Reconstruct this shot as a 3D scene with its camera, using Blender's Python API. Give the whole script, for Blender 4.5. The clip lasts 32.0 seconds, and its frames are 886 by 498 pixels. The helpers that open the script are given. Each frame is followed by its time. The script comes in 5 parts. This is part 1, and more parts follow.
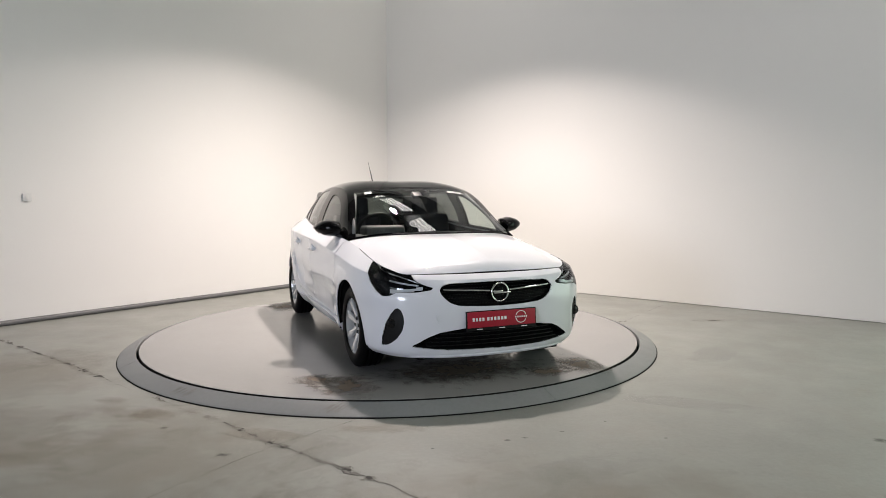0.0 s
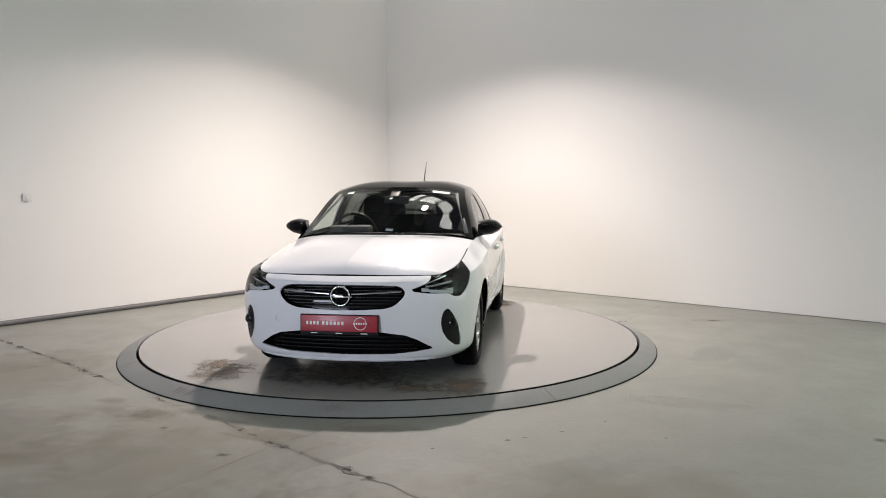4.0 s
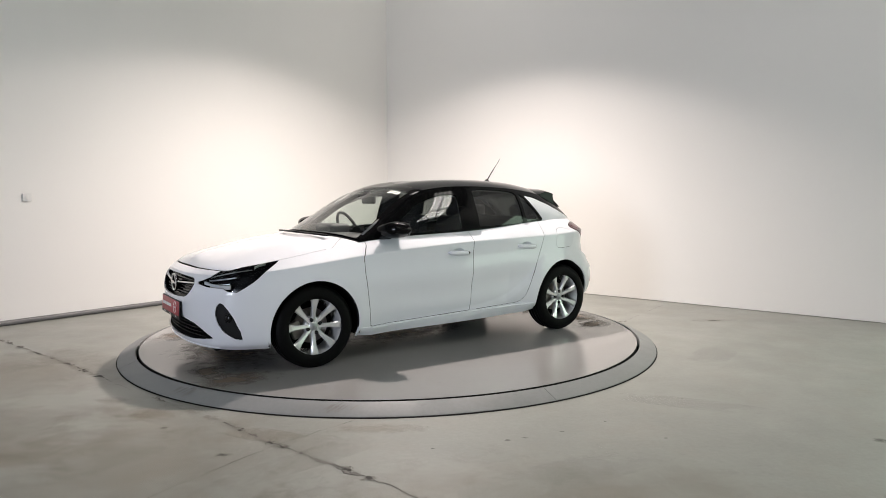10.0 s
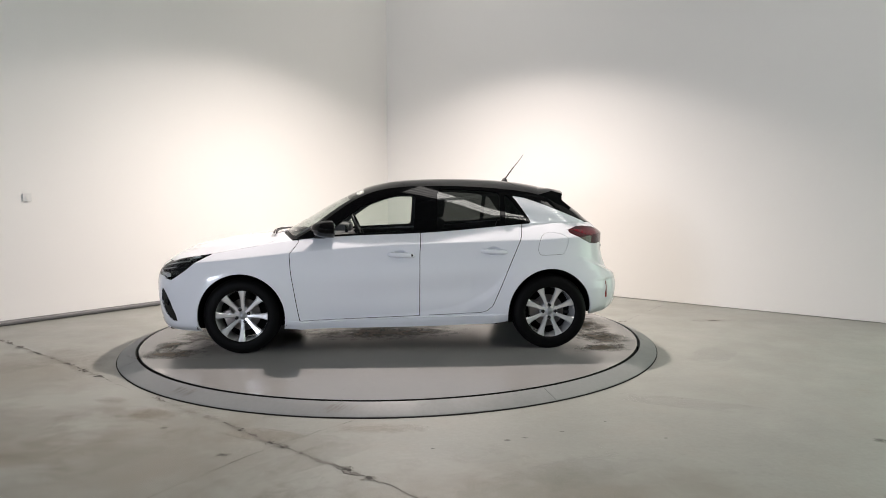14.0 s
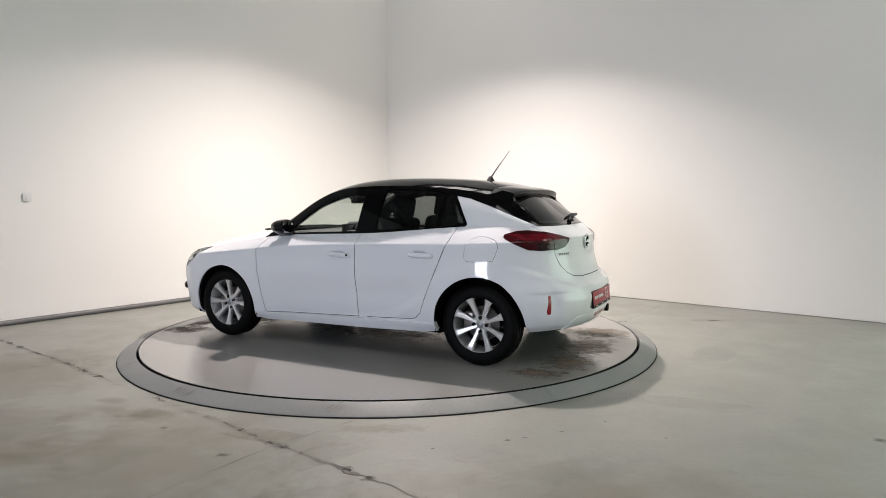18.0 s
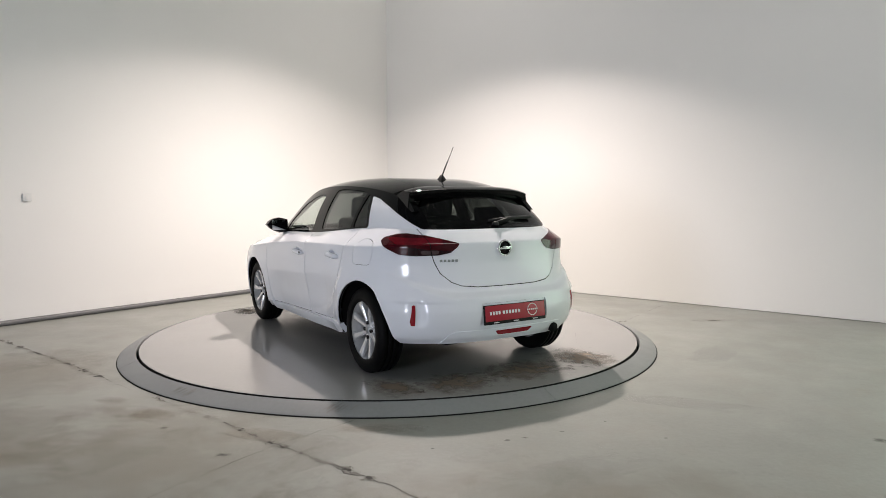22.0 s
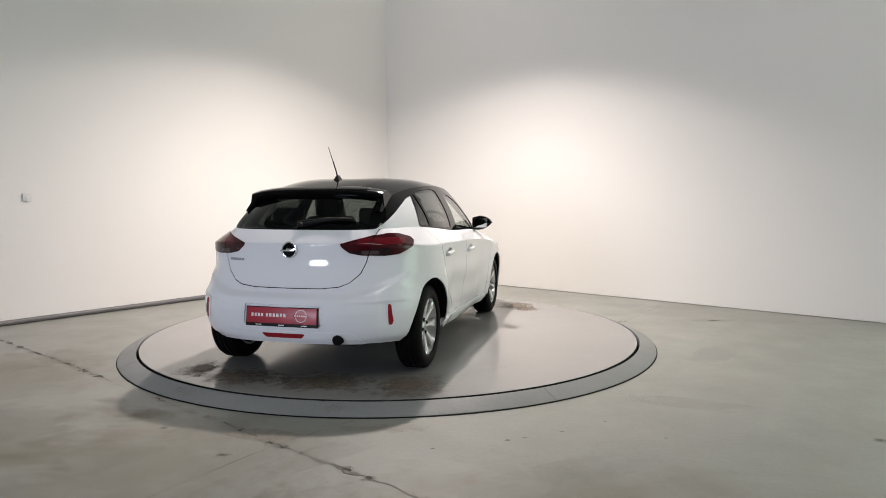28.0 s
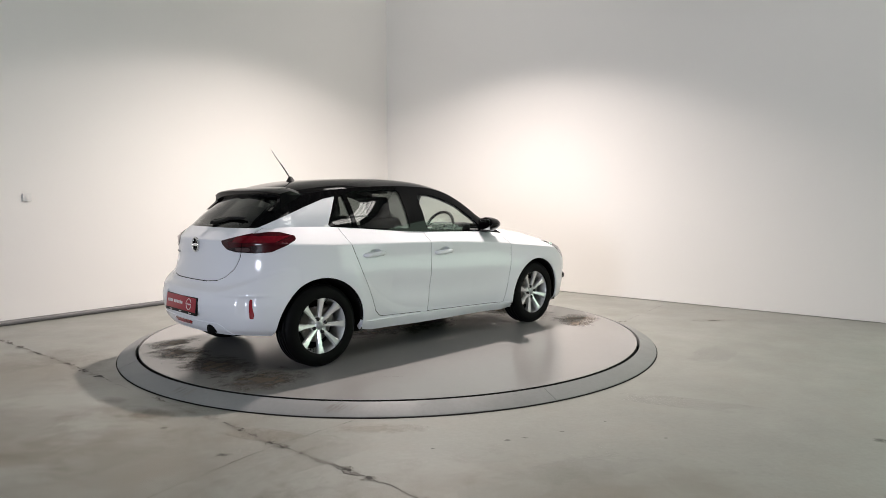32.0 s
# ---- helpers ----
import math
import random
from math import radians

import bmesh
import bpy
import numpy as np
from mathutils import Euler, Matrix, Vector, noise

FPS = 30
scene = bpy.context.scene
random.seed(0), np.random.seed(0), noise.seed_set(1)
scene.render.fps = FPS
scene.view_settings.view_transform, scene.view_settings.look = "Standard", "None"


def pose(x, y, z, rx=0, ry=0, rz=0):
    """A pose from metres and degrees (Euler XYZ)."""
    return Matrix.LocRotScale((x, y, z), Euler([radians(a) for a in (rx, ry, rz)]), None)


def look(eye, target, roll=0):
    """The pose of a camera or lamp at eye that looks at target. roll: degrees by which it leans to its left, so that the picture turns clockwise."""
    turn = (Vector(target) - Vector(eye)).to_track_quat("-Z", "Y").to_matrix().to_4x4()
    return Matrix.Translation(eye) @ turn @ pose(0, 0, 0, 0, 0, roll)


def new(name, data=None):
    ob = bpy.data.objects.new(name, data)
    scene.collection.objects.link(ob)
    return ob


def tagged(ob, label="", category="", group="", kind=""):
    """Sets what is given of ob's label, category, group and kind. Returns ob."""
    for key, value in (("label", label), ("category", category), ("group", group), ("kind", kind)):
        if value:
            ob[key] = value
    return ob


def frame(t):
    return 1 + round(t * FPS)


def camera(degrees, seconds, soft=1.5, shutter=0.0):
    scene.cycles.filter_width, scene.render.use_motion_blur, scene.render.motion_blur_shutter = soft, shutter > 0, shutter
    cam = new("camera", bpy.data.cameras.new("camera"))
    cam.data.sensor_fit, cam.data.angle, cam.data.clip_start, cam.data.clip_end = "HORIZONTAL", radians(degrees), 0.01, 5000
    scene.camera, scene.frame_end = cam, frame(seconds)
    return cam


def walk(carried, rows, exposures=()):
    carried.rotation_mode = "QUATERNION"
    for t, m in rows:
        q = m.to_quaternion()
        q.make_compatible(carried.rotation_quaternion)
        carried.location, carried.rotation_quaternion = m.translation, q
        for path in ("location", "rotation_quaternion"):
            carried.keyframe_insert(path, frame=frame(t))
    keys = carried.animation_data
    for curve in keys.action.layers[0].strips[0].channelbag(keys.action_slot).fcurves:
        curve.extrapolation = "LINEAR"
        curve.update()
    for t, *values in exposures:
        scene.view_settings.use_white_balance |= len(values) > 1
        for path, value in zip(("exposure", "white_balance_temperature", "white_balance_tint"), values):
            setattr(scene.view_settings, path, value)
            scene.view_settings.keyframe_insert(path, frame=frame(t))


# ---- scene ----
cam = camera(66.48, 32.0, soft=0.3)
EYE = Vector((0.0, -6.464, 1.3475))
YAW, PITCH, ROLL = radians(4.19), radians(4.492), -0.181
AIM = EYE + Vector((math.sin(YAW) * math.cos(PITCH), math.cos(YAW) * math.cos(PITCH), -math.sin(PITCH)))
walk(cam, [(0, look(EYE, AIM, ROLL)), (32, look(EYE, AIM, ROLL))],
     exposures=[(0, 0.07), (3, 0.05), (5.5, 0.04), (8, 0.11), (13, 0.18), (21, 0.16), (24, 0.10), (28, 0.06), (32, 0.10)])

# ---- light ----
world = bpy.data.worlds.new("world")
scene.world = world
world.use_nodes = True
world.node_tree.nodes["Background"].inputs[0].default_value = (0.75, 0.85, 1.0, 1)
world.node_tree.nodes["Background"].inputs[1].default_value = 0.02

LAMP = Vector((0.29, 0.98, 4.38))
bay = bpy.data.lights.new("high_bay_light", "SPOT")
bay.energy, bay.color = 1170, (1.0, 0.878, 0.825)
bay.spot_size, bay.spot_blend, bay.shadow_soft_size = radians(135), 1.0, 0.08
bay_ob = new("high_bay_light", bay)
bay_ob.matrix_world = look(LAMP, LAMP + Vector((-0.05, 0.01, -1)))
# the reflector's rim throws a second, even cone with a visible edge on the walls
rim_light = bpy.data.lights.new("high_bay_rim_light", "SPOT")
rim_light.energy, rim_light.color = 128, (1.0, 0.878, 0.825)
rim_light.spot_size, rim_light.spot_blend, rim_light.shadow_soft_size = radians(139), 0.22, 0.08
rim_ob = new("high_bay_rim_light", rim_light)
rim_ob.matrix_world = look(LAMP, LAMP + Vector((-0.065, 0.02, -1)))
SKY_POWER = 5.3          # glow of the roof lights
DOOR_FROM, DOOR_TO, DOOR_TOP = 7.9, 14.8, 3.6      # doorway in the right wall, from the corner
door_light = bpy.data.lights.new("doorway_daylight", "AREA")
door_light.shape, door_light.size, door_light.size_y = "RECTANGLE", DOOR_TO - DOOR_FROM, DOOR_TOP
door_light.energy, door_light.color = 172, (0.76, 1.0, 0.79)
door_ob = new("doorway_daylight", door_light)
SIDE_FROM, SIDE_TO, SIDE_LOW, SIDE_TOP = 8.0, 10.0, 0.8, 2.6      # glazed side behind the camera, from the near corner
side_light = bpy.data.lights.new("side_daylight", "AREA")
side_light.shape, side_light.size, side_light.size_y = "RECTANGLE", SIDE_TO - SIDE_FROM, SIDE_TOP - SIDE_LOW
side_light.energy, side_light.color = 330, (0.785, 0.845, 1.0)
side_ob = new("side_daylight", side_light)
SKY_TINT = (1.0, 0.955, 0.91)

# ---- materials ----


def material(name, base, rough=0.5, metal=0.0, coat=0.0, vary=0.0, scale=8.0, bump=0.0, bump_scale=60.0, rough_vary=0.0, ior=1.5, spec=0.5):
    """A surface with two scales of noise in its colour, gloss and relief."""
    m = bpy.data.materials.new(name)
    m.use_nodes = True
    n, l = m.node_tree.nodes, m.node_tree.links
    b = n["Principled BSDF"]
    b.inputs["Base Color"].default_value = (*base, 1)
    b.inputs["Roughness"].default_value = rough
    b.inputs["Metallic"].default_value = metal
    b.inputs["Coat Weight"].default_value = coat
    b.inputs["Coat Roughness"].default_value = 0.03
    b.inputs["IOR"].default_value = ior
    b.inputs["Specular IOR Level"].default_value = spec
    co = n.new("ShaderNodeTexCoord")
    if vary or rough_vary:
        t = n.new("ShaderNodeTexNoise")
        t.inputs["Scale"].default_value, t.inputs["Detail"].default_value = scale, 8
        l.new(co.outputs["Object"], t.inputs["Vector"])
        if vary:
            mix = n.new("ShaderNodeMix")
            mix.data_type = "RGBA"
            mix.inputs["A"].default_value = (*[max(0, c * (1 - vary)) for c in base], 1)
            mix.inputs["B"].default_value = (*[min(1, c * (1 + vary)) for c in base], 1)
            l.new(t.outputs["Fac"], mix.inputs["Factor"])
            l.new(mix.outputs["Result"], b.inputs["Base Color"])
        if rough_vary:
            r = n.new("ShaderNodeMapRange")
            r.inputs["To Min"].default_value, r.inputs["To Max"].default_value = rough - rough_vary, rough + rough_vary
            l.new(t.outputs["Fac"], r.inputs["Value"])
            l.new(r.outputs["Result"], b.inputs["Roughness"])
    if bump:
        t = n.new("ShaderNodeTexNoise")
        t.inputs["Scale"].default_value, t.inputs["Detail"].default_value = bump_scale, 6
        l.new(co.outputs["Object"], t.inputs["Vector"])
        k = n.new("ShaderNodeBump")
        k.inputs["Strength"].default_value, k.inputs["Distance"].default_value = bump, 0.01
        l.new(t.outputs["Fac"], k.inputs["Height"])
        l.new(k.outputs["Normal"], b.inputs["Normal"])
    return m


def pane(name, tint, gloss=1.0, rough=0.0, least=0.055):
    """A thin sheet of glass: tinted see-through with a Fresnel gloss."""
    m = bpy.data.materials.new(name)
    m.use_nodes = True
    n, l = m.node_tree.nodes, m.node_tree.links
    n.remove(n["Principled BSDF"])
    clear, shine, mix, fres = n.new("ShaderNodeBsdfTransparent"), n.new("ShaderNodeBsdfGlossy"), n.new("ShaderNodeMixShader"), n.new("ShaderNodeLayerWeight")
    clear.inputs[0].default_value = (*tint, 1)
    shine.inputs["Color"].default_value = (gloss, gloss, gloss, 1)
    shine.inputs["Roughness"].default_value = rough
    fres.inputs["Blend"].default_value = 0.5
    power, scale = n.new("ShaderNodeMath"), n.new("ShaderNodeMath")
    power.operation, scale.operation = "POWER", "MULTIPLY_ADD"
    power.inputs[1].default_value = 5.0
    scale.inputs[1].default_value, scale.inputs[2].default_value = 0.9, least
    l.new(fres.outputs["Facing"], power.inputs[0])
    l.new(power.outputs[0], scale.inputs[0])
    l.new(scale.outputs[0], mix.inputs[0])
    l.new(clear.outputs[0], mix.inputs[1])
    l.new(shine.outputs[0], mix.inputs[2])
    l.new(mix.outputs[0], n["Material Output"].inputs[0])
    return m


def concrete(name, light, dark, stain, rough, stain_amount, relief=0.2, specks=1.0):
    """Painted or trowelled concrete with broad blotches, fine speckle, brown stains and scuffs."""
    m = bpy.data.materials.new(name)
    m.use_nodes = True
    n, l = m.node_tree.nodes, m.node_tree.links
    b = n["Principled BSDF"]
    co = n.new("ShaderNodeTexCoord")

    def noise_of(scale, detail, low, high, squash=(1, 1, 1)):
        mp = n.new("ShaderNodeMapping")
        mp.inputs["Scale"].default_value = squash
        l.new(co.outputs["Object"], mp.inputs["Vector"])
        t = n.new("ShaderNodeTexNoise")
        t.inputs["Scale"].default_value, t.inputs["Detail"].default_value, t.inputs["Roughness"].default_value = scale, detail, 0.62
        l.new(mp.outputs["Vector"], t.inputs["Vector"])
        r = n.new("ShaderNodeMapRange")
        r.inputs["From Min"].default_value, r.inputs["From Max"].default_value = low, high
        l.new(t.outputs["Fac"], r.inputs["Value"])
        return r.outputs["Result"]

    def blend(fac, a, bb):
        x = n.new("ShaderNodeMix")
        x.data_type = "RGBA"
        l.new(fac, x.inputs["Factor"])
        for key, v in (("A", a), ("B", bb)):
            if isinstance(v, tuple):
                x.inputs[key].default_value = (*v, 1)
            else:
                l.new(v, x.inputs[key])
        return x.outputs["Result"]

    def times(fac, k):
        x = n.new("ShaderNodeMath")
        x.operation = "MULTIPLY"
        x.inputs[1].default_value = k
        l.new(fac, x.inputs[0])
        return x.outputs[0]

    col = blend(noise_of(0.55, 7, 0.32, 0.68), dark, light)
    col = blend(times(noise_of(2.3, 9, 0.5, 0.78), stain_amount), col, stain)
    col = blend(times(noise_of(38, 5, 0.35, 0.7), 0.24 * specks), col, tuple(c * 0.72 for c in dark))
    col = blend(times(noise_of(3.0, 10, 0.66, 0.74, (0.35, 2.5, 1)), 0.28 * specks), col, tuple(min(1, c * 1.25) for c in light))
    col = blend(times(noise_of(11, 6, 0.66, 0.72), 0.3 * specks), col, tuple(c * 0.55 for c in dark))
    l.new(col, b.inputs["Base Color"])
    b.inputs["Specular IOR Level"].default_value = 0.42
    r = n.new("ShaderNodeMapRange")
    r.inputs["To Min"].default_value, r.inputs["To Max"].default_value = rough * 0.8, rough * 1.3
    l.new(noise_of(1.7, 8, 0.3, 0.7), r.inputs["Value"])
    l.new(r.outputs["Result"], b.inputs["Roughness"])
    k = n.new("ShaderNodeBump")
    k.inputs["Strength"].default_value, k.inputs["Distance"].default_value = relief, 0.01
    l.new(noise_of(22, 9, 0.2, 0.8), k.inputs["Height"])
    l.new(k.outputs["Normal"], b.inputs["Normal"])
    return m


def glow(name, color, power):
    m = bpy.data.materials.new(name)
    m.use_nodes = True
    b = m.node_tree.nodes["Principled BSDF"]
    b.inputs["Base Color"].default_value = (0.5, 0.5, 0.5, 1)
    b.inputs["Emission Color"].default_value = (*color, 1)
    b.inputs["Emission Strength"].default_value = power
    return m


M_WALL = material("painted_wall", (0.80, 0.787, 0.757), 0.6, vary=0.02, scale=0.8, bump=0.05, bump_scale=35)
M_WALL_FAR = material("far_wall_paint", (0.46, 0.47, 0.46), 0.7, vary=0.06, scale=1.0)
M_FLOOR = concrete("concrete_floor", (0.288, 0.293, 0.266), (0.256, 0.260, 0.235), (0.245, 0.205, 0.16), 0.42, 0.30, 0.07)
M_DISC = concrete("painted_disc", (0.272, 0.268, 0.262), (0.256, 0.252, 0.246), (0.20, 0.185, 0.165), 0.17, 0.12, 0.012, 0.3)
M_RING = concrete("painted_ring", (0.25, 0.255, 0.25), (0.215, 0.22, 0.22), (0.15, 0.135, 0.12), 0.50, 0.22, 0.05)
M_CRACK = material("crack_dirt", (0.06, 0.055, 0.05), 0.9, vary=0.5, scale=40)
M_CHIP = material("chipped_concrete", (0.215, 0.205, 0.188), 0.9, vary=0.8, scale=110, bump=0.5, bump_scale=90)
M_SCUFF = material("tyre_scuff", (0.185, 0.175, 0.168), 0.5, vary=0.4, scale=14)
M_GAP = material("gap_rubber", (0.008, 0.008, 0.008), 0.8, spec=0.1)
M_TRIM = material("grey_skirting", (0.15, 0.15, 0.15), 0.5, vary=0.12, scale=5)
M_SWITCH = material("switch_plastic", (0.72, 0.71, 0.69), 0.35)
M_STEEL = material("galvanised_steel", (0.30, 0.31, 0.32), 0.45, metal=0.6, vary=0.15, scale=6)
M_ROOF = material("roof_sheet", (0.16, 0.16, 0.16), 0.6, vary=0.1, scale=2)
M_SKY = glow("translucent_sheet", SKY_TINT, SKY_POWER)


def rib_sheet(m, across, pitch, power):
    """Ribs and dust in the translucent sheet let less light through."""
    n, l = m.node_tree.nodes, m.node_tree.links
    co, dot, wave, dust, out = n.new("ShaderNodeTexCoord"), n.new("ShaderNodeVectorMath"), n.new("ShaderNodeMath"), n.new("ShaderNodeTexNoise"), n.new("ShaderNodeMapRange")
    dot.operation = "DOT_PRODUCT"
    dot.inputs[1].default_value = tuple(c * 2 * math.pi / pitch for c in across)
    wave.operation = "SINE"
    dust.inputs["Scale"].default_value = 3.0
    mix = n.new("ShaderNodeMath")
    mix.operation = "MULTIPLY_ADD"
    mix.inputs[1].default_value = 0.5
    l.new(co.outputs["Object"], dot.inputs[0])
    l.new(co.outputs["Object"], dust.inputs["Vector"])
    l.new(dot.outputs["Value"], wave.inputs[0])
    l.new(wave.outputs[0], mix.inputs[0])
    l.new(dust.outputs["Fac"], mix.inputs[2])
    out.inputs["From Min"].default_value, out.inputs["From Max"].default_value = -0.1, 0.8
    out.inputs["To Min"].default_value, out.inputs["To Max"].default_value = power * 0.3, power * 1.4
    l.new(mix.outputs[0], out.inputs["Value"])
    l.new(out.outputs["Result"], n["Principled BSDF"].inputs["Emission Strength"])


rib_sheet(M_SKY, (0.6927, 0.7212, 0.0), 0.22, SKY_POWER)
M_BULB = glow("frosted_bulb", (1.0, 0.95, 0.85), 20.0)
M_REFLECTOR = material("spun_aluminium", (0.8, 0.8, 0.8), 0.3, metal=1.0)
M_WHITE = material("white_paint", (0.80, 0.81, 0.855), 0.5, coat=1.0, vary=0.01, scale=3, spec=0.12)
M_BLACK = material("gloss_black_paint", (0.003, 0.003, 0.0033), 0.05, spec=0.16)
M_PLASTIC = material("black_plastic", (0.007, 0.007, 0.0075), 0.48, spec=0.22, vary=0.15, scale=30, bump=0.06, bump_scale=400)
M_UNDER = material("underbody_black", (0.006, 0.006, 0.006), 0.85, spec=0.1, vary=0.3, scale=10)
M_RUBBER = material("tyre_rubber", (0.0035, 0.0035, 0.0037), 0.55, spec=0.08, vary=0.25, scale=25, bump=0.1, bump_scale=120)
M_ALLOY = material("alloy_silver", (0.78, 0.78, 0.79), 0.22, metal=0.6, coat=0.4)
M_BRAKE = material("brake_iron", (0.22, 0.20, 0.19), 0.4, metal=0.8, vary=0.25, scale=18)
M_CHROME = material("chrome", (0.85, 0.86, 0.87), 0.08, metal=1.0)
M_GLASS = pane("window_glass", (0.80, 0.85, 0.82))
M_GLASS_DARK = pane("tinted_glass", (0.21, 0.225, 0.22))
M_GLASS_REAR = pane("rear_tinted_glass", (0.13, 0.145, 0.138))
M_LENS = pane("clear_lens", (0.80, 0.82, 0.84), gloss=0.6, least=0.018)
M_LAMP_IN = material("lamp_inner_black", (0.006, 0.006, 0.007), 0.22, spec=0.35)
M_REVERSE = material("clear_reversing_lens", (0.075, 0.05, 0.052), 0.12, spec=0.5, vary=0.5, scale=70)
M_LED = material("daytime_light_bar", (0.75, 0.77, 0.8), 0.15, coat=0.5)
M_RED = material("red_lens", (0.045, 0.002, 0.005), 0.10, spec=0.45, vary=0.25, scale=30)
M_RED_BRIGHT = material("red_reflector", (0.27, 0.008, 0.016), 0.2, coat=0.3, vary=0.2, scale=60)
M_RED_BAND = material("red_lamp_band", (0.10, 0.003, 0.008), 0.10, spec=0.5, vary=0.5, scale=45)
M_SMOKE = material("smoked_lens", (0.020, 0.006, 0.008), 0.08, spec=0.4, vary=0.4, scale=40)
M_PLATE = material("plate_red", (0.36, 0.010, 0.028), 0.4, coat=0.1, vary=0.06, scale=20)
M_LETTER = material("plate_lettering", (0.82, 0.80, 0.80), 0.4)
M_CLOTH = material("seat_cloth", (0.012, 0.012, 0.014), 0.9, spec=0.15, vary=0.3, scale=90, bump=0.2, bump_scale=300)
M_DASH = material("dash_plastic", (0.045, 0.045, 0.048), 0.6, vary=0.15, scale=60, bump=0.1, bump_scale=300)
M_LINER = material("cabin_lining", (0.025, 0.025, 0.026), 0.85, spec=0.2, vary=0.1, scale=50)
M_HEADLINER = material("headliner", (0.13, 0.13, 0.125), 0.9, vary=0.05, scale=80)
M_PAPER = material("sticker_paper", (0.78, 0.78, 0.76), 0.5, vary=0.05, scale=60)
M_PRINT = material("grey_print", (0.35, 0.36, 0.36), 0.5, vary=0.4, scale=150)
M_MIRROR = material("mirror_silver", (0.42, 0.44, 0.45), 0.01, metal=1.0)

# ---- building helpers ----


def part(name, bm, mat, parent=None, label="", smooth=True):
    """Links a bmesh (or a (verts, faces) pair) as one mesh object, under a thing or a part."""
    me = bpy.data.meshes.new(name)
    if isinstance(bm, tuple):
        me.from_pydata(bm[0], [], bm[1])
    else:
        bm.to_mesh(me)
        bm.free()
    me.materials.append(mat)
    me.polygons.foreach_set("use_smooth", [smooth] * len(me.polygons))
    me.update()
    ob = new(name, me)
    if parent is not None:
        ob.parent = parent
    if label:
        ob["label"] = label
    return ob


def sharpen(ob, degrees=35):
    """Breaks the smooth shading at edges sharper than this."""
    bm = bmesh.new()
    bm.from_mesh(ob.data)
    for e in bm.edges:
        e.smooth = not (len(e.link_faces) == 2 and e.calc_face_angle(0) > radians(degrees))
    bm.to_mesh(ob.data)
    bm.free()
    return ob


def block(size, at=(0, 0, 0), bevel=0.0, segments=2, turn=None):
    """A box with rounded edges."""
    bm = bmesh.new()
    bmesh.ops.create_cube(bm, size=1)
    bmesh.ops.scale(bm, vec=size, verts=bm.verts)
    if bevel:
        bmesh.ops.bevel(bm, geom=bm.edges[:], offset=bevel, segments=segments, affect="EDGES", profile=0.6)
    if turn is not None:
        bmesh.ops.transform(bm, matrix=turn, verts=bm.verts)
    bmesh.ops.translate(bm, vec=at, verts=bm.verts)
    return bm


def merge(*bms):
    out = bmesh.new()
    for b in bms:
        me = bpy.data.meshes.new("tmp")
        b.to_mesh(me)
        b.free()
        out.from_mesh(me)
        bpy.data.meshes.remove(me)
    return out


def lathe(profile, steps=48, axis="Z", at=(0, 0, 0), closed=False):
    """Turns (radius, height) pairs about an axis."""
    bm = bmesh.new()
    rings = []
    for k in range(steps):
        a = 2 * math.pi * k / steps
        c, s = math.cos(a), math.sin(a)
        ring = []
        for r, h in profile:
            p = (r * c, r * s, h) if axis == "Z" else (r * c, h, r * s) if axis == "Y" else (h, r * c, r * s)
            ring.append(bm.verts.new(Vector(p) + Vector(at)))
        rings.append(ring)
    m = len(profile)
    for k in range(steps):
        a, b = rings[k], rings[(k + 1) % steps]
        for j in range(m if closed else m - 1):
            bm.faces.new((a[j], a[(j + 1) % m], b[(j + 1) % m], b[j]))
    bmesh.ops.remove_doubles(bm, verts=bm.verts, dist=1e-6)
    bmesh.ops.recalc_face_normals(bm, faces=bm.faces)
    return bm


def tube(points, radius, sides=8, taper=1.0):
    """A round bar through points."""
    bm = bmesh.new()
    pts = [Vector(p) for p in points]
    rings = []
    for i, p in enumerate(pts):
        d = (pts[min(i + 1, len(pts) - 1)] - pts[max(i - 1, 0)]).normalized()
        u = d.cross(Vector((0.31, 0.17, 0.93))).normalized()
        v = d.cross(u)
        r = radius * (1 + (taper - 1) * i / (len(pts) - 1))
        rings.append([bm.verts.new(p + r * (u * math.cos(2 * math.pi * k / sides) + v * math.sin(2 * math.pi * k / sides))) for k in range(sides)])
    for a, b in zip(rings, rings[1:]):
        for k in range(sides):
            bm.faces.new((a[k], a[(k + 1) % sides], b[(k + 1) % sides], b[k]))
    bm.faces.new(rings[0][::-1])
    bm.faces.new(rings[-1])
    bmesh.ops.recalc_face_normals(bm, faces=bm.faces)
    return bm


# ---- the hall ----
CORNER = Vector((-0.09, 5.19, 0))
LEFT_DIR = Vector((-0.6795, -0.7337, 0)).normalized()
RIGHT_DIR = Vector((5.224, -5.018, 0)).normalized()
HALL, TOP = 15.0, 6.6


def wall(name, a, b, thick, height, mat, z0=0.0):
    """A wall whose inner face runs from a to b."""
    d = (b - a).normalized()
    out = Vector((-d.y, d.x, 0)) * thick
    bm = bmesh.new()
    base = [a, b, b + out, a + out]
    lo = [bm.verts.new(p + Vector((0, 0, z0))) for p in base]
    hi = [bm.verts.new(p + Vector((0, 0, height))) for p in base]
    bm.faces.new(lo[::-1])
    bm.faces.new(hi)
    for k in range(4):
        bm.faces.new((lo[k], lo[(k + 1) % 4], hi[(k + 1) % 4], hi[k]))
    bmesh.ops.recalc_face_normals(bm, faces=bm.faces)
    return part(name, bm, mat, smooth=False)


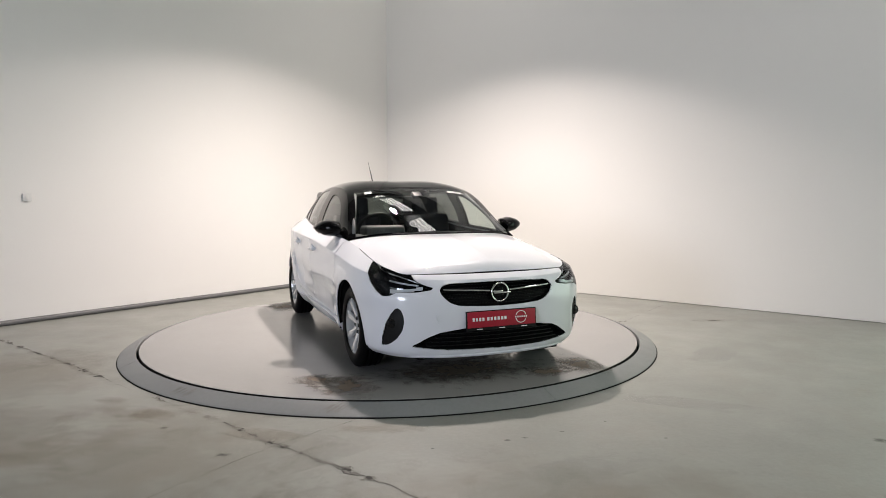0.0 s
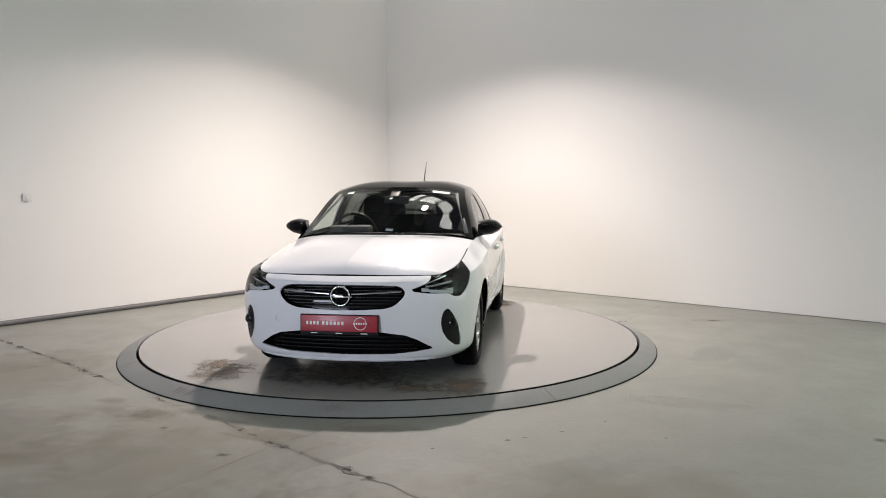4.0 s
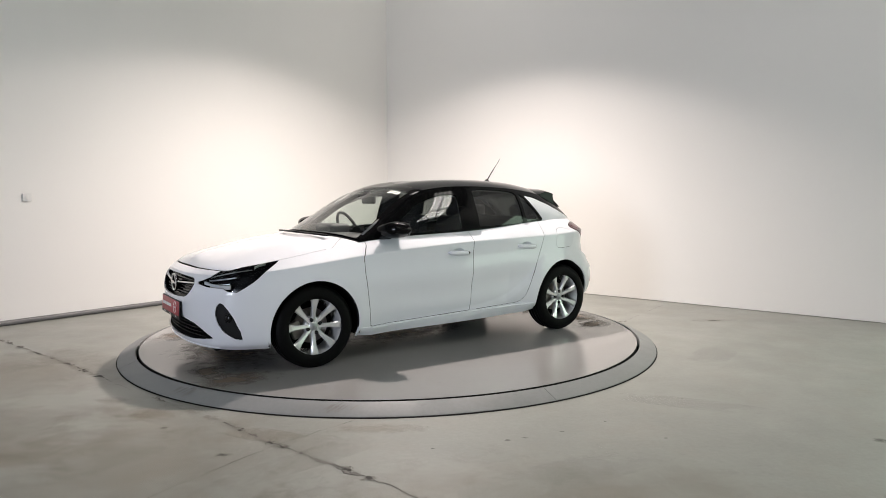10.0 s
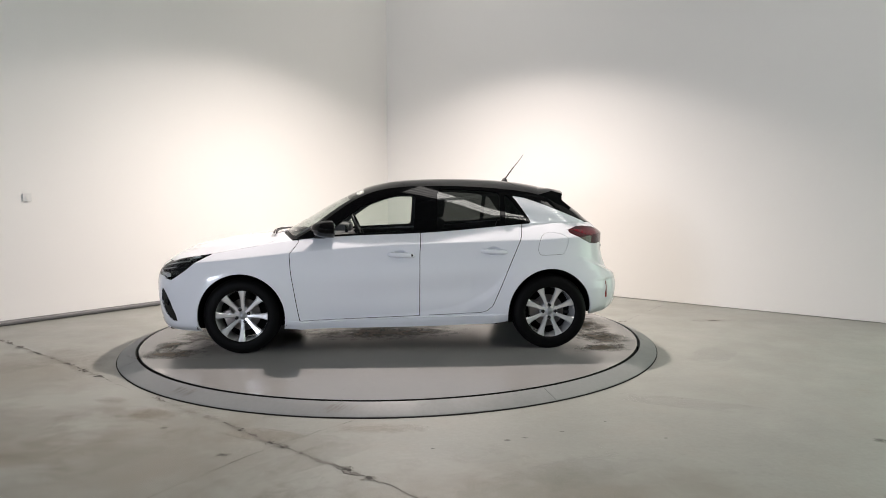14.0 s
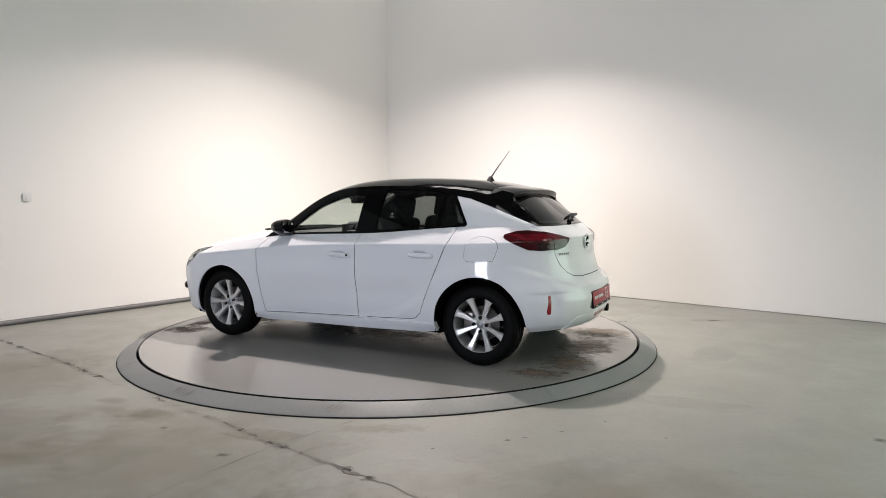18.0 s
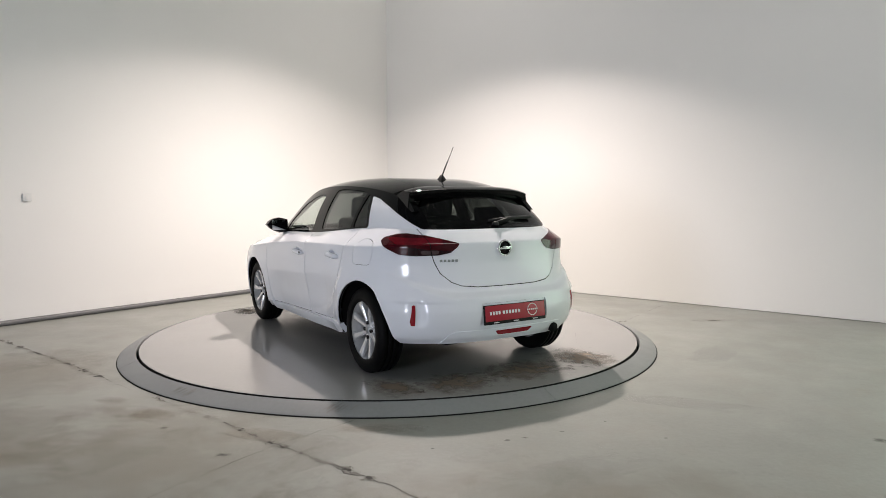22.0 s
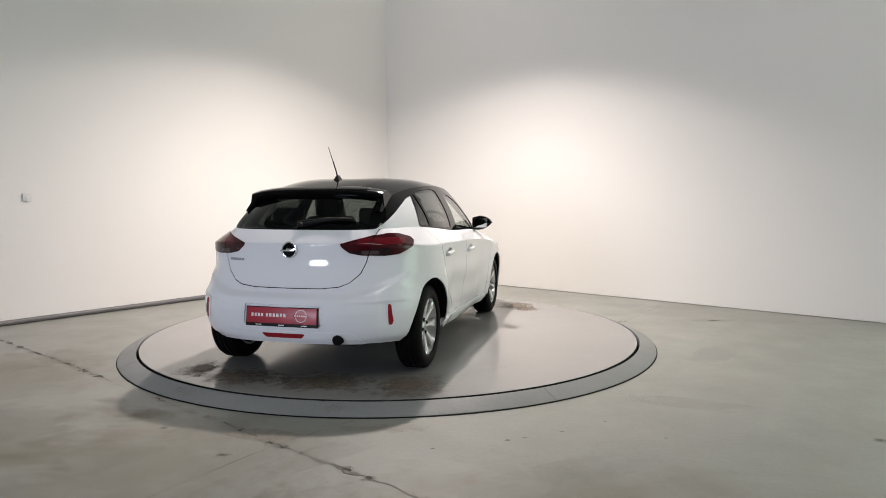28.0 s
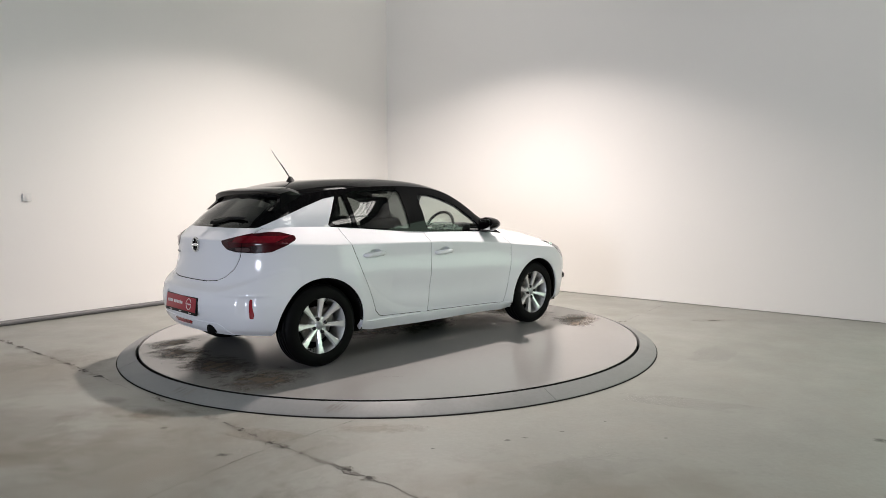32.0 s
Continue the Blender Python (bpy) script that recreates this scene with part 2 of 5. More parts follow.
P_LEFT = CORNER + LEFT_DIR * HALL
P_RIGHT = CORNER + RIGHT_DIR * HALL
P_NEAR = CORNER + LEFT_DIR * HALL + RIGHT_DIR * HALL
tagged(wall("wall_left", P_LEFT, CORNER, 0.2, TOP, M_WALL, 0.0), "tall smooth white painted wall of a photo bay", "wall", kind="structure")
tagged(wall("wall_right", CORNER, CORNER + RIGHT_DIR * DOOR_FROM, 0.2, TOP, M_WALL, 0.006), "tall smooth white painted wall with a dark gap at its foot", "wall", kind="structure")
tagged(wall("wall_right_lintel", CORNER + RIGHT_DIR * DOOR_FROM, CORNER + RIGHT_DIR * DOOR_TO, 0.2, TOP, M_WALL, DOOR_TOP), "white painted wall over a wide doorway", "wall", kind="structure")
tagged(wall("wall_right_end", CORNER + RIGHT_DIR * DOOR_TO, P_RIGHT, 0.2, TOP, M_WALL, 0.0), "white painted wall past a wide doorway", "wall", kind="structure")
door_mid = CORNER + RIGHT_DIR * ((DOOR_FROM + DOOR_TO) / 2) + Vector((-RIGHT_DIR.y, RIGHT_DIR.x, 0)) * 0.1
door_ob.matrix_world = look((door_mid.x, door_mid.y, DOOR_TOP / 2), (door_mid.x + RIGHT_DIR.y, door_mid.y - RIGHT_DIR.x, DOOR_TOP / 2))
tagged(wall("wall_near", P_RIGHT, P_NEAR, 0.2, TOP, M_WALL_FAR), "plain pale hall wall behind the camera", "wall", kind="structure")
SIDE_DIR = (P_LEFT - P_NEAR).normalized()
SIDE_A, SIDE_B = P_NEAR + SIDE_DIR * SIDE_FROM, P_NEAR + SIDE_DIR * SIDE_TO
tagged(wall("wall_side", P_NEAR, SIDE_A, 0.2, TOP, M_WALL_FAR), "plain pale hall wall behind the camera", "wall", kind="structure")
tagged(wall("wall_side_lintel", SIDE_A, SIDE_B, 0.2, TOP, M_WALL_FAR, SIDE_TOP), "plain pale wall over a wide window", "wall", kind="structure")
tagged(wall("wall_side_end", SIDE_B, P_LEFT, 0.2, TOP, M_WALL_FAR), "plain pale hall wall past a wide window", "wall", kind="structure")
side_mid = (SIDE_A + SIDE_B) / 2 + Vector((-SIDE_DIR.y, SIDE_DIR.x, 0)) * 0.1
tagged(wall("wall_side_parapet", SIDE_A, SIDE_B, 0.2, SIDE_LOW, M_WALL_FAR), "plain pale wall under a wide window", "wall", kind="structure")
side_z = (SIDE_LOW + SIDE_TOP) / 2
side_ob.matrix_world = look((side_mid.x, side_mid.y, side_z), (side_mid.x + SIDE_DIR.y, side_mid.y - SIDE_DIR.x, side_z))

RING_IN, RING_OUT, STEP = 2.266, 2.405, 0.068
TABLE = Vector((0, -0.03, 0))


def floor_sheet():
    """The floor, with the pit of the turntable left open."""
    bm = bmesh.new()
    n = 96
    inner = [bm.verts.new((2.30 * math.cos(2 * math.pi * k / n), 2.30 * math.sin(2 * math.pi * k / n), 0)) for k in range(n)]
    outer = []
    for k in range(n):
        a = 2 * math.pi * k / n
        q = 17 / max(abs(math.cos(a)), abs(math.sin(a)))
        outer.append(bm.verts.new((q * math.cos(a), q * math.sin(a) - 4, 0)))
    for k in range(n):
        bm.faces.new((inner[k], outer[k], outer[(k + 1) % n], inner[(k + 1) % n]))
    return bm


tagged(part("floor", floor_sheet(), M_FLOOR, smooth=False), "worn grey concrete floor with brown stains and cracks", "floor", kind="structure")
pit = part("pit", lathe([(0.0, -0.12), (2.36, -0.12), (2.36, -0.004)], 96), M_GAP)
tagged(pit, "dark pit under the turntable", "floor", kind="structure")

# roof with its purlins and strips of translucent sheet
ROOF_ACROSS = Vector((-RIGHT_DIR.y, RIGHT_DIR.x, 0))


# strips of roof light: place across the hall, width, and the stretches along it that are translucent
STRIPS = [(-8.2, 0.3, [(1.4, 2.8)]), (-1.75, 0.8, [(1.8, 9.0)]), (2.6, 0.8, [(-2.75, 0.35), (3.8, 8.4)])]


def roof_point(a, c, z):
    """a: along the right wall, c: across it, towards the corner."""
    p = RIGHT_DIR * a + ROOF_ACROSS * c
    return (p.x, p.y, z)


def roof_sheet(c0, c1, a0=-13.0, a1=13.0, z=TOP, pitch=0.2):
    vs, fs = [], []
    steps = max(2, int((c1 - c0) / pitch) * 4)
    for i in range(steps + 1):
        c = c0 + (c1 - c0) * i / steps
        h = z + 0.035 * (1 if (i % 4) in (1, 2) else 0)
        for a in (a0, a1):
            vs.append(roof_point(a, c, h))
    for i in range(steps):
        fs.append((2 * i, 2 * i + 1, 2 * i + 3, 2 * i + 2))
    return vs, fs


sheets_v, sheets_f = [], []


def lay(c0, c1, a0=-13.0, a1=13.0):
    v, f = roof_sheet(c0, c1, a0, a1)
    k = len(sheets_v)
    sheets_v.extend(v)
    sheets_f.extend(tuple(i + k for i in q) for q in f)


last = -14.0
for c, w, lit in STRIPS:
    lay(last, c - w / 2)
    a = -13.0
    for a0, a1 in lit:
        lay(c - w / 2, c + w / 2, a, a0)
        sky = part("skylight", roof_sheet(c - w / 2, c + w / 2, a0, a1), M_SKY, smooth=False)
        tagged(sky, "translucent corrugated roof light panel", "skylight", group="roof lights", kind="structure")
        a = a1
    lay(c - w / 2, c + w / 2, a, 13.0)
    last = c + w / 2
lay(last, 8.0)
tagged(part("ceiling", (sheets_v, sheets_f), M_ROOF, smooth=False), "grey corrugated sheet roof of a hall", "ceiling", kind="structure")
for a in (-8.2, -5.2, -2.2, -0.9, 3.2, 6.4):
    m = Matrix.Rotation(math.atan2(RIGHT_DIR.y, RIGHT_DIR.x), 4, "Z")
    mid = Vector(roof_point(a, -3.0, TOP - 0.16))
    bm = block((0.14, 22.0, 0.24), (0, 0, 0), 0.0, turn=m)
    bmesh.ops.translate(bm, vec=mid, verts=bm.verts)
    tagged(part("rafter", bm, M_STEEL, smooth=False), "grey steel roof beam", "beam", group="roof beams", kind="structure")


def high_bay(at, bulb):
    """A hanging lamp: spun reflector, gear box, hook rod; the small ones glow by their bulb."""
    base = new("high_bay_lamp")
    base.location = at
    if bulb:
        part("bulb", lathe([(0.0, 0.0), (0.07, 0.005), (0.10, 0.04), (0.08, 0.10), (0.05, 0.16)], 24), M_BULB, base, "glowing frosted bulb")
    part("reflector", lathe([(0.27, -0.03), (0.275, -0.03), (0.26, 0.05), (0.20, 0.17), (0.11, 0.24), (0.10, 0.24), (0.19, 0.165), (0.25, 0.05), (0.27, -0.03)], 40), M_REFLECTOR, base, "spun aluminium reflector")
    part("gear_box", lathe([(0.0, 0.245), (0.10, 0.245), (0.10, 0.44), (0.06, 0.47), (0.0, 0.47)], 32), M_STEEL, base)
    part("hanging_rod", tube([(0, 0, 0.47), (0, 0, 1.1), (0, 0, TOP - LAMP.z - 0.01)], 0.012, 8), M_STEEL, base)
    return tagged(base, "round high bay lamp hanging from the roof", "lamp", group="hanging lamps")


high_bay(LAMP, False)
high_bay(Vector((3.8, -2.9, 4.4)), True)

# skirting at the foot of the left wall and the dark gap under the right one
d_left = math.atan2(-LEFT_DIR.y, -LEFT_DIR.x)


def along_left(u, off, z):
    n = Vector((-LEFT_DIR.y, LEFT_DIR.x, 0))
    n = n if n.dot(-CORNER) > 0 else -n
    p = CORNER + LEFT_DIR * u + n * off
    return Vector((p.x, p.y, z))


def skirting():
    bm = bmesh.new()
    prof = [(0.004, 0.004), (0.03, 0.004), (0.034, 0.030), (0.03, 0.050), (0.012, 0.056), (0.004, 0.056)]
    n = 40
    rows = []
    for i in range(n + 1):
        u = 0.05 + 14.8 * i / n
        wob = 0.003 * math.sin(i * 1.7)
        rows.append([bm.verts.new(along_left(u, o + wob, z)) for o, z in prof])
    for a, b in zip(rows, rows[1:]):
        for k in range(len(prof) - 1):
            bm.faces.new((a[k], a[k + 1], b[k + 1], b[k]))
    bmesh.ops.recalc_face_normals(bm, faces=bm.faces)
    return bm


tagged(part("baseboard", skirting(), M_TRIM), "grey metal skirting along the white wall", "skirting", kind="structure")


def switch():
    base = new("wall_switch")
    at = Vector((-3.897, 1.073, 1.346))
    base.matrix_world = Matrix.Translation(at) @ Matrix.Rotation(d_left, 4, "Z")
    part("face_plate", block((0.088, 0.012, 0.084), (0, -0.006, 0), 0.004), M_SWITCH, base)
    part("rocker", block((0.03, 0.006, 0.05), (0, -0.0145, 0), 0.002), M_SWITCH, base)
    return tagged(base, "small square off-white switch plate on the wall", "switch")


switch()


def crack(points, width, seed, name="floor_crack", mat=None, z=0.0022, broken=-1.0, ragged=0.0, wander=None):
    """A line of dirt in the floor that widens and narrows; broken: how far it is interrupted, ragged: how far it opens into torn patches."""
    rnd = random.Random(seed)
    vs, fs = [], []
    pts = [Vector((x, y, 0)) for x, y in points]
    line = []
    for a, b in zip(pts, pts[1:]):
        n = max(2, int((b - a).length / 0.012))
        for i in range(n):
            line.append(a.lerp(b, i / n))
    line.append(pts[-1])
    for i, p in enumerate(line):
        d = (line[min(i + 1, len(line) - 1)] - line[max(i - 1, 0)]).normalized()
        nrm = Vector((-d.y, d.x, 0))
        drift = 1.6 * noise.noise(Vector((i * 0.11, seed * 7.7, 3))) + 0.8 * noise.noise(Vector((i * 0.45, seed * 5.3, 8)))
        open_by = 0.35 + 0.9 * noise.noise(Vector((i * 0.08, seed * 3.1, 0))) + 0.5 * noise.noise(Vector((i * 0.5, seed, 5)))
        patch = ragged * max(0.0, noise.noise(Vector((i * 0.055, seed * 2.3, 11))) + 0.12)
        w = width * (max(0.10, open_by) + patch)
        for side in (-1, 1):
            lean = 1.0 if side < 0 else 0.55
            q = p + nrm * ((wander or width) * drift + side * w * lean * rnd.uniform(0.6, 1.25))
            vs.append((q.x, q.y, z))
    for i in range(len(line) - 1):
        if noise.noise(Vector((i * 0.21, seed * 4.1, 17))) > broken:
            fs.append((2 * i, 2 * i + 1, 2 * i + 3, 2 * i + 2))
    return part(name, (vs, fs), mat or M_CRACK, smooth=False)


def rubble(points, width, seed, mat, z, sparse=-0.25):
    """Chips of many sizes strewn along a crack, denser in some stretches."""
    rnd = random.Random(seed)
    vs, fs = [], []
    for a, b in zip(points, points[1:]):
        a, b = Vector((*a, 0)), Vector((*b, 0))
        d = (b - a).normalized()
        side = Vector((-d.y, d.x, 0))
        for i in range(int((b - a).length / 0.0045)):
            s = rnd.random() * (b - a).length
            if noise.noise(Vector((s * 7, seed, 2))) < sparse:
                continue
            c = a + d * s + side * rnd.gauss(0, width * 0.75)
            r = rnd.uniform(0.002, 0.009) * (1.0 if rnd.random() < 0.8 else 2.0)
            n, turn, k = rnd.choice((4, 5, 6)), rnd.random() * 6.28, len(vs)
            for j in range(n):
                q = turn + 6.2832 * j / n
                m = r * rnd.uniform(0.55, 1.2)
                p = c + d * (m * 1.5 * math.cos(q)) + side * (m * math.sin(q))
                vs.append((p.x, p.y, z + 0.0003 * rnd.random()))
            fs.append(tuple(range(k, k + n)))
    return part("crack_chips", (vs, fs), mat, smooth=False)


for k, (pts, w) in enumerate([
        ([(-3.726, 0.143), (-2.563, -0.942)], 0.006), ([(-2.563, -0.942), (-2.2, -1.30)], 0.008), ([(-2.2, -1.30), (-1.852, -1.669)], 0.005),
        ([(-1.62, -1.87), (-1.336, -2.165), (-1.18, -2.288), (-1.004, -2.449)], 0.0075), ([(-1.004, -2.449), (-0.795, -2.667), (-0.661, -2.820)], 0.006),
        ([(-0.661, -2.809), (-0.282, -3.15), (0.099, -3.537), (0.35, -3.8)], 0.013),
        ([(-1.113, -3.439), (-0.663, -2.845), (-0.299, -2.507), (-0.24, -2.44)], 0.0036),
        ([(2.35, 0.48), (2.48, 0.56)], 0.006), ([(2.48, 0.56), (3.05, 1.251), (3.3, 1.55)], 0.003)]):
    wide = w > 0.010
    tagged(crack(pts, w * (0.30 if wide else 1.35), k + 3, broken=-0.6 if wide else (-0.12 if w >= 0.004 else -0.5), wander=0.013 if wide else None), "thin dark ragged crack in the concrete", "crack", kind="structure")
    if wide:
        tagged(crack(pts, w * 0.30, k + 3, "crack_edge", M_CRACK, 0.0012, -1, 21, 0.013), "dark dirt in the torn edges of the crack", "crack", kind="structure")
        tagged(crack(pts, w * 0.27, k + 3, "broken_concrete", M_CHIP, 0.0017, -1, 19, 0.013), "rough grey concrete broken open along the crack", "crack", kind="structure")
    if w >= 0.006:
        for q, mat in ((0, M_CHIP), (1, M_CRACK)):
            tagged(rubble(pts, w * (1.3 if wide else 2.4), k + 43 + 9 * q, mat, 0.0020 + 0.0004 * q, 0.05 if not wide else 0.2), "grey chips and dirt along the crack", "crack", kind="structure")


def smear_paint(name, color, amount, scale, rough=0.5):
    """Dirt, on the deck also painted shade, that thins out in ragged specks towards the edge of its patch."""
    m = material(name, color, rough, vary=0.3, scale=14)
    n, l = m.node_tree.nodes, m.node_tree.links
    co, sep = n.new("ShaderNodeTexCoord"), n.new("ShaderNodeVectorMath")
    sep.operation = "DISTANCE"
    sep.inputs[1].default_value = (0.5, 0.5, 0.5)
    flat = n.new("ShaderNodeMapping")
    flat.inputs["Scale"].default_value, flat.inputs["Location"].default_value = (1, 1, 0), (0, 0, 0.5)
    l.new(co.outputs["Generated"], flat.inputs["Vector"])
    l.new(flat.outputs["Vector"], sep.inputs[0])
    t = n.new("ShaderNodeTexNoise")
    t.inputs["Scale"].default_value, t.inputs["Detail"].default_value, t.inputs["Roughness"].default_value = scale, 10, 0.7
    l.new(co.outputs["Object"], t.inputs["Vector"])
    mix = n.new("ShaderNodeMath")
    mix.operation = "SUBTRACT"
    l.new(t.outputs["Fac"], mix.inputs[0])
    l.new(sep.outputs["Value"], mix.inputs[1])
    r = n.new("ShaderNodeMapRange")
    r.inputs["From Min"].default_value, r.inputs["From Max"].default_value, r.inputs["To Max"].default_value = 0.12, 0.42, amount
    l.new(mix.outputs[0], r.inputs["Value"])
    l.new(r.outputs["Result"], n["Principled BSDF"].inputs["Alpha"])
    return m


M_STAIN = smear_paint("rust_stain", (0.27, 0.195, 0.13), 0.20, 11)
M_HAZE = smear_paint("brown_dust", (0.29, 0.235, 0.17), 0.22, 3.0, 0.6)
M_SPOT = smear_paint("dark_spot", (0.06, 0.055, 0.05), 0.6, 40)
# deck dirt, strengthened so that its colour also carries shade under the car
M_DECK_DIRT_SHADE = smear_paint("deck_dirt", (0.15, 0.115, 0.085), 0.75, 11, 0.75)
M_DUST = smear_paint("pale_dust", (0.40, 0.395, 0.37), 0.12, 9, 0.6)


def blotch(x, y, rx, ry, turn, seed, mat, z=0.0012, name="floor_stain"):
    """A thin patch that carries dirt and, under the car, painted shade."""
    vs = []
    c, s = math.cos(turn), math.sin(turn)
    for k in range(28):
        a = 6.2832 * k / 28
        px, py = rx * math.cos(a), ry * math.sin(a)
        vs.append((x + px * c - py * s, y + px * s + py * c, z + 0.00006 * (seed % 9)))
    return part(name, (vs, [tuple(range(28))]), mat, smooth=False)


# ---- turntable ----


def ring_segment(a0, a1):
    """One sloping steel plate of the ramp round the disc."""
    bm = bmesh.new()
    prof = [(RING_IN, -0.02), (RING_IN, STEP - 0.007), (RING_IN + 0.004, STEP - 0.004), (RING_OUT - 0.012, 0.018), (RING_OUT, 0.010), (RING_OUT, 0.002)]
    n = max(4, int((a1 - a0) / 0.05))
    rows = [[bm.verts.new((r * math.cos(a0 + (a1 - a0) * i / n), r * math.sin(a0 + (a1 - a0) * i / n), z)) for r, z in prof] for i in range(n + 1)]
    for p, q in zip(rows, rows[1:]):
        for k in range(len(prof) - 1):
            bm.faces.new((p[k], p[k + 1], q[k + 1], q[k]))
    bm.faces.new(rows[0])
    bm.faces.new(rows[-1])
    bmesh.ops.recalc_face_normals(bm, faces=bm.faces)
    return bm


ring = new("turntable_ring")
JOINTS = [-153, -64, -14, 32, 78, 124, 166]
for a0, a1 in zip(JOINTS, JOINTS[1:] + [JOINTS[0] + 360]):
    sharpen(part("ramp_plate", ring_segment(radians(a0) + 0.0009, radians(a1) - 0.0009), M_RING, ring))
part("rubber_seal", lathe([(RING_OUT + 0.0005, 0.0015), (RING_OUT + 0.002, 0.008), (RING_OUT + 0.008, 0.0015)], 144), M_GAP, ring, "thin black seal at the foot of the ramp")
ring.location = TABLE
tagged(ring, "grey painted sloping ramp ring round the turntable", "turntable ring")

disc = new("turntable_disc")
part("deck", lathe([(0.0, STEP), (0.8, STEP), (1.6, STEP), (2.240, STEP), (2.243, STEP - 0.002)], 144), M_DISC, disc, smooth=False)
part("deck_edge", lathe([(2.2432, STEP - 0.0022), (2.246, STEP - 0.006), (2.246, -0.08)], 144), M_GAP, disc, "black rubber edge of the deck")
tagged(disc, "round grey painted turntable deck, scuffed and stained", "turntable")


for x, y, rx, ry, turn, seed in ((-1.50, -2.25, 0.34, 0.10, -0.69, 5), (-1.86, -1.93, 0.22, 0.07, -0.6, 8), (-0.75, -2.66, 0.50, 0.10, -0.5, 11), (3.43, 0.50, 0.35, 0.10, 0.1, 14), (-0.10, -2.62, 0.45, 0.12, 0.1, 17)):
    tagged(blotch(x, y, rx, ry, turn, seed, M_STAIN), "faint rusty brown stain on the concrete", "stain", kind="structure")
for x, y, rx, ry, turn, seed in ((-1.3, -3.0, 1.7, 0.9, -0.7, 19), (-2.9, -1.2, 1.5, 0.8, -0.9, 23), (0.6, -3.6, 1.5, 0.7, 0.2, 25), (-2.3, -2.6, 1.2, 0.9, 0.3, 27)):
    tagged(blotch(x, y, rx, ry, turn, seed, M_HAZE), "broad brown dusty haze on the concrete", "stain", kind="structure")
for x, y, rx, ry, turn, seed in ((-0.4, -3.0, 0.7, 0.12, 0.7, 51), (0.9, -3.3, 0.8, 0.15, 0.4, 52), (1.9, -2.3, 0.8, 0.12, -0.5, 53), (2.7, -1.0, 0.7, 0.16, 0.9, 54), (-3.0, -0.9, 0.6, 0.2, 0.8, 55)):
    tagged(blotch(x, y, rx, ry, turn, seed, M_DUST), "pale dusty scuff on the concrete", "stain", kind="structure")
tagged(blotch(2.66, -3.03, 0.07, 0.04, 0.6, 21, M_SPOT), "small dark chip in the concrete", "stain", kind="structure")
tagged(blotch(3.43, 0.50, 0.10, 0.03, 0.1, 22, M_SPOT), "small dark chip in the concrete", "stain", kind="structure")
for x, y, r, seed in ((0.62, -2.86, 0.05, 31), (0.72, -2.83, 0.04, 32), (0.95, -2.75, 0.03, 33), (-0.9, -2.95, 0.08, 34), (1.5, -2.9, 0.025, 35), (1.25, -2.6, 0.025, 36), (1.9, -2.2, 0.025, 37), (-1.35, -2.5, 0.05, 38), (0.2, -2.95, 0.03, 39)):
    tagged(blotch(x, y, r * 0.7, r * 0.35, 0.4, seed, M_SPOT), "small dark spot on the concrete", "stain", kind="structure")

# ---- the car: shape of its shell ----
# car space: x forwards from the middle between the axles, y to its left, z up from the deck
AXLE, TRACK_Y = 1.269, 0.745


def smooth_curve(xs, ys):
    """A smooth function through a few design values (natural cubic)."""
    xs, ys = np.asarray(xs, float), np.asarray(ys, float)
    order = np.argsort(xs)
    xs, ys = xs[order], ys[order]
    h = np.diff(xs)
    n = len(xs)
    A, rhs = np.zeros((n, n)), np.zeros(n)
    A[0, 0] = A[-1, -1] = 1
    for k in range(1, n - 1):
        A[k, k - 1], A[k, k], A[k, k + 1] = h[k - 1], 2 * (h[k - 1] + h[k]), h[k]
        rhs[k] = 6 * ((ys[k + 1] - ys[k]) / h[k] - (ys[k] - ys[k - 1]) / h[k - 1])
    m = np.linalg.solve(A, rhs)

    def f(q):
        q = np.clip(np.asarray(q, float), xs[0], xs[-1])
        k = np.clip(np.searchsorted(xs, q) - 1, 0, n - 2)
        a, b = xs[k + 1] - q, q - xs[k]
        return (m[k] * a ** 3 + m[k + 1] * b ** 3) / (6 * h[k]) + (ys[k] / h[k] - m[k] * h[k] / 6) * a + (ys[k + 1] / h[k] - m[k + 1] * h[k] / 6) * b
    return f


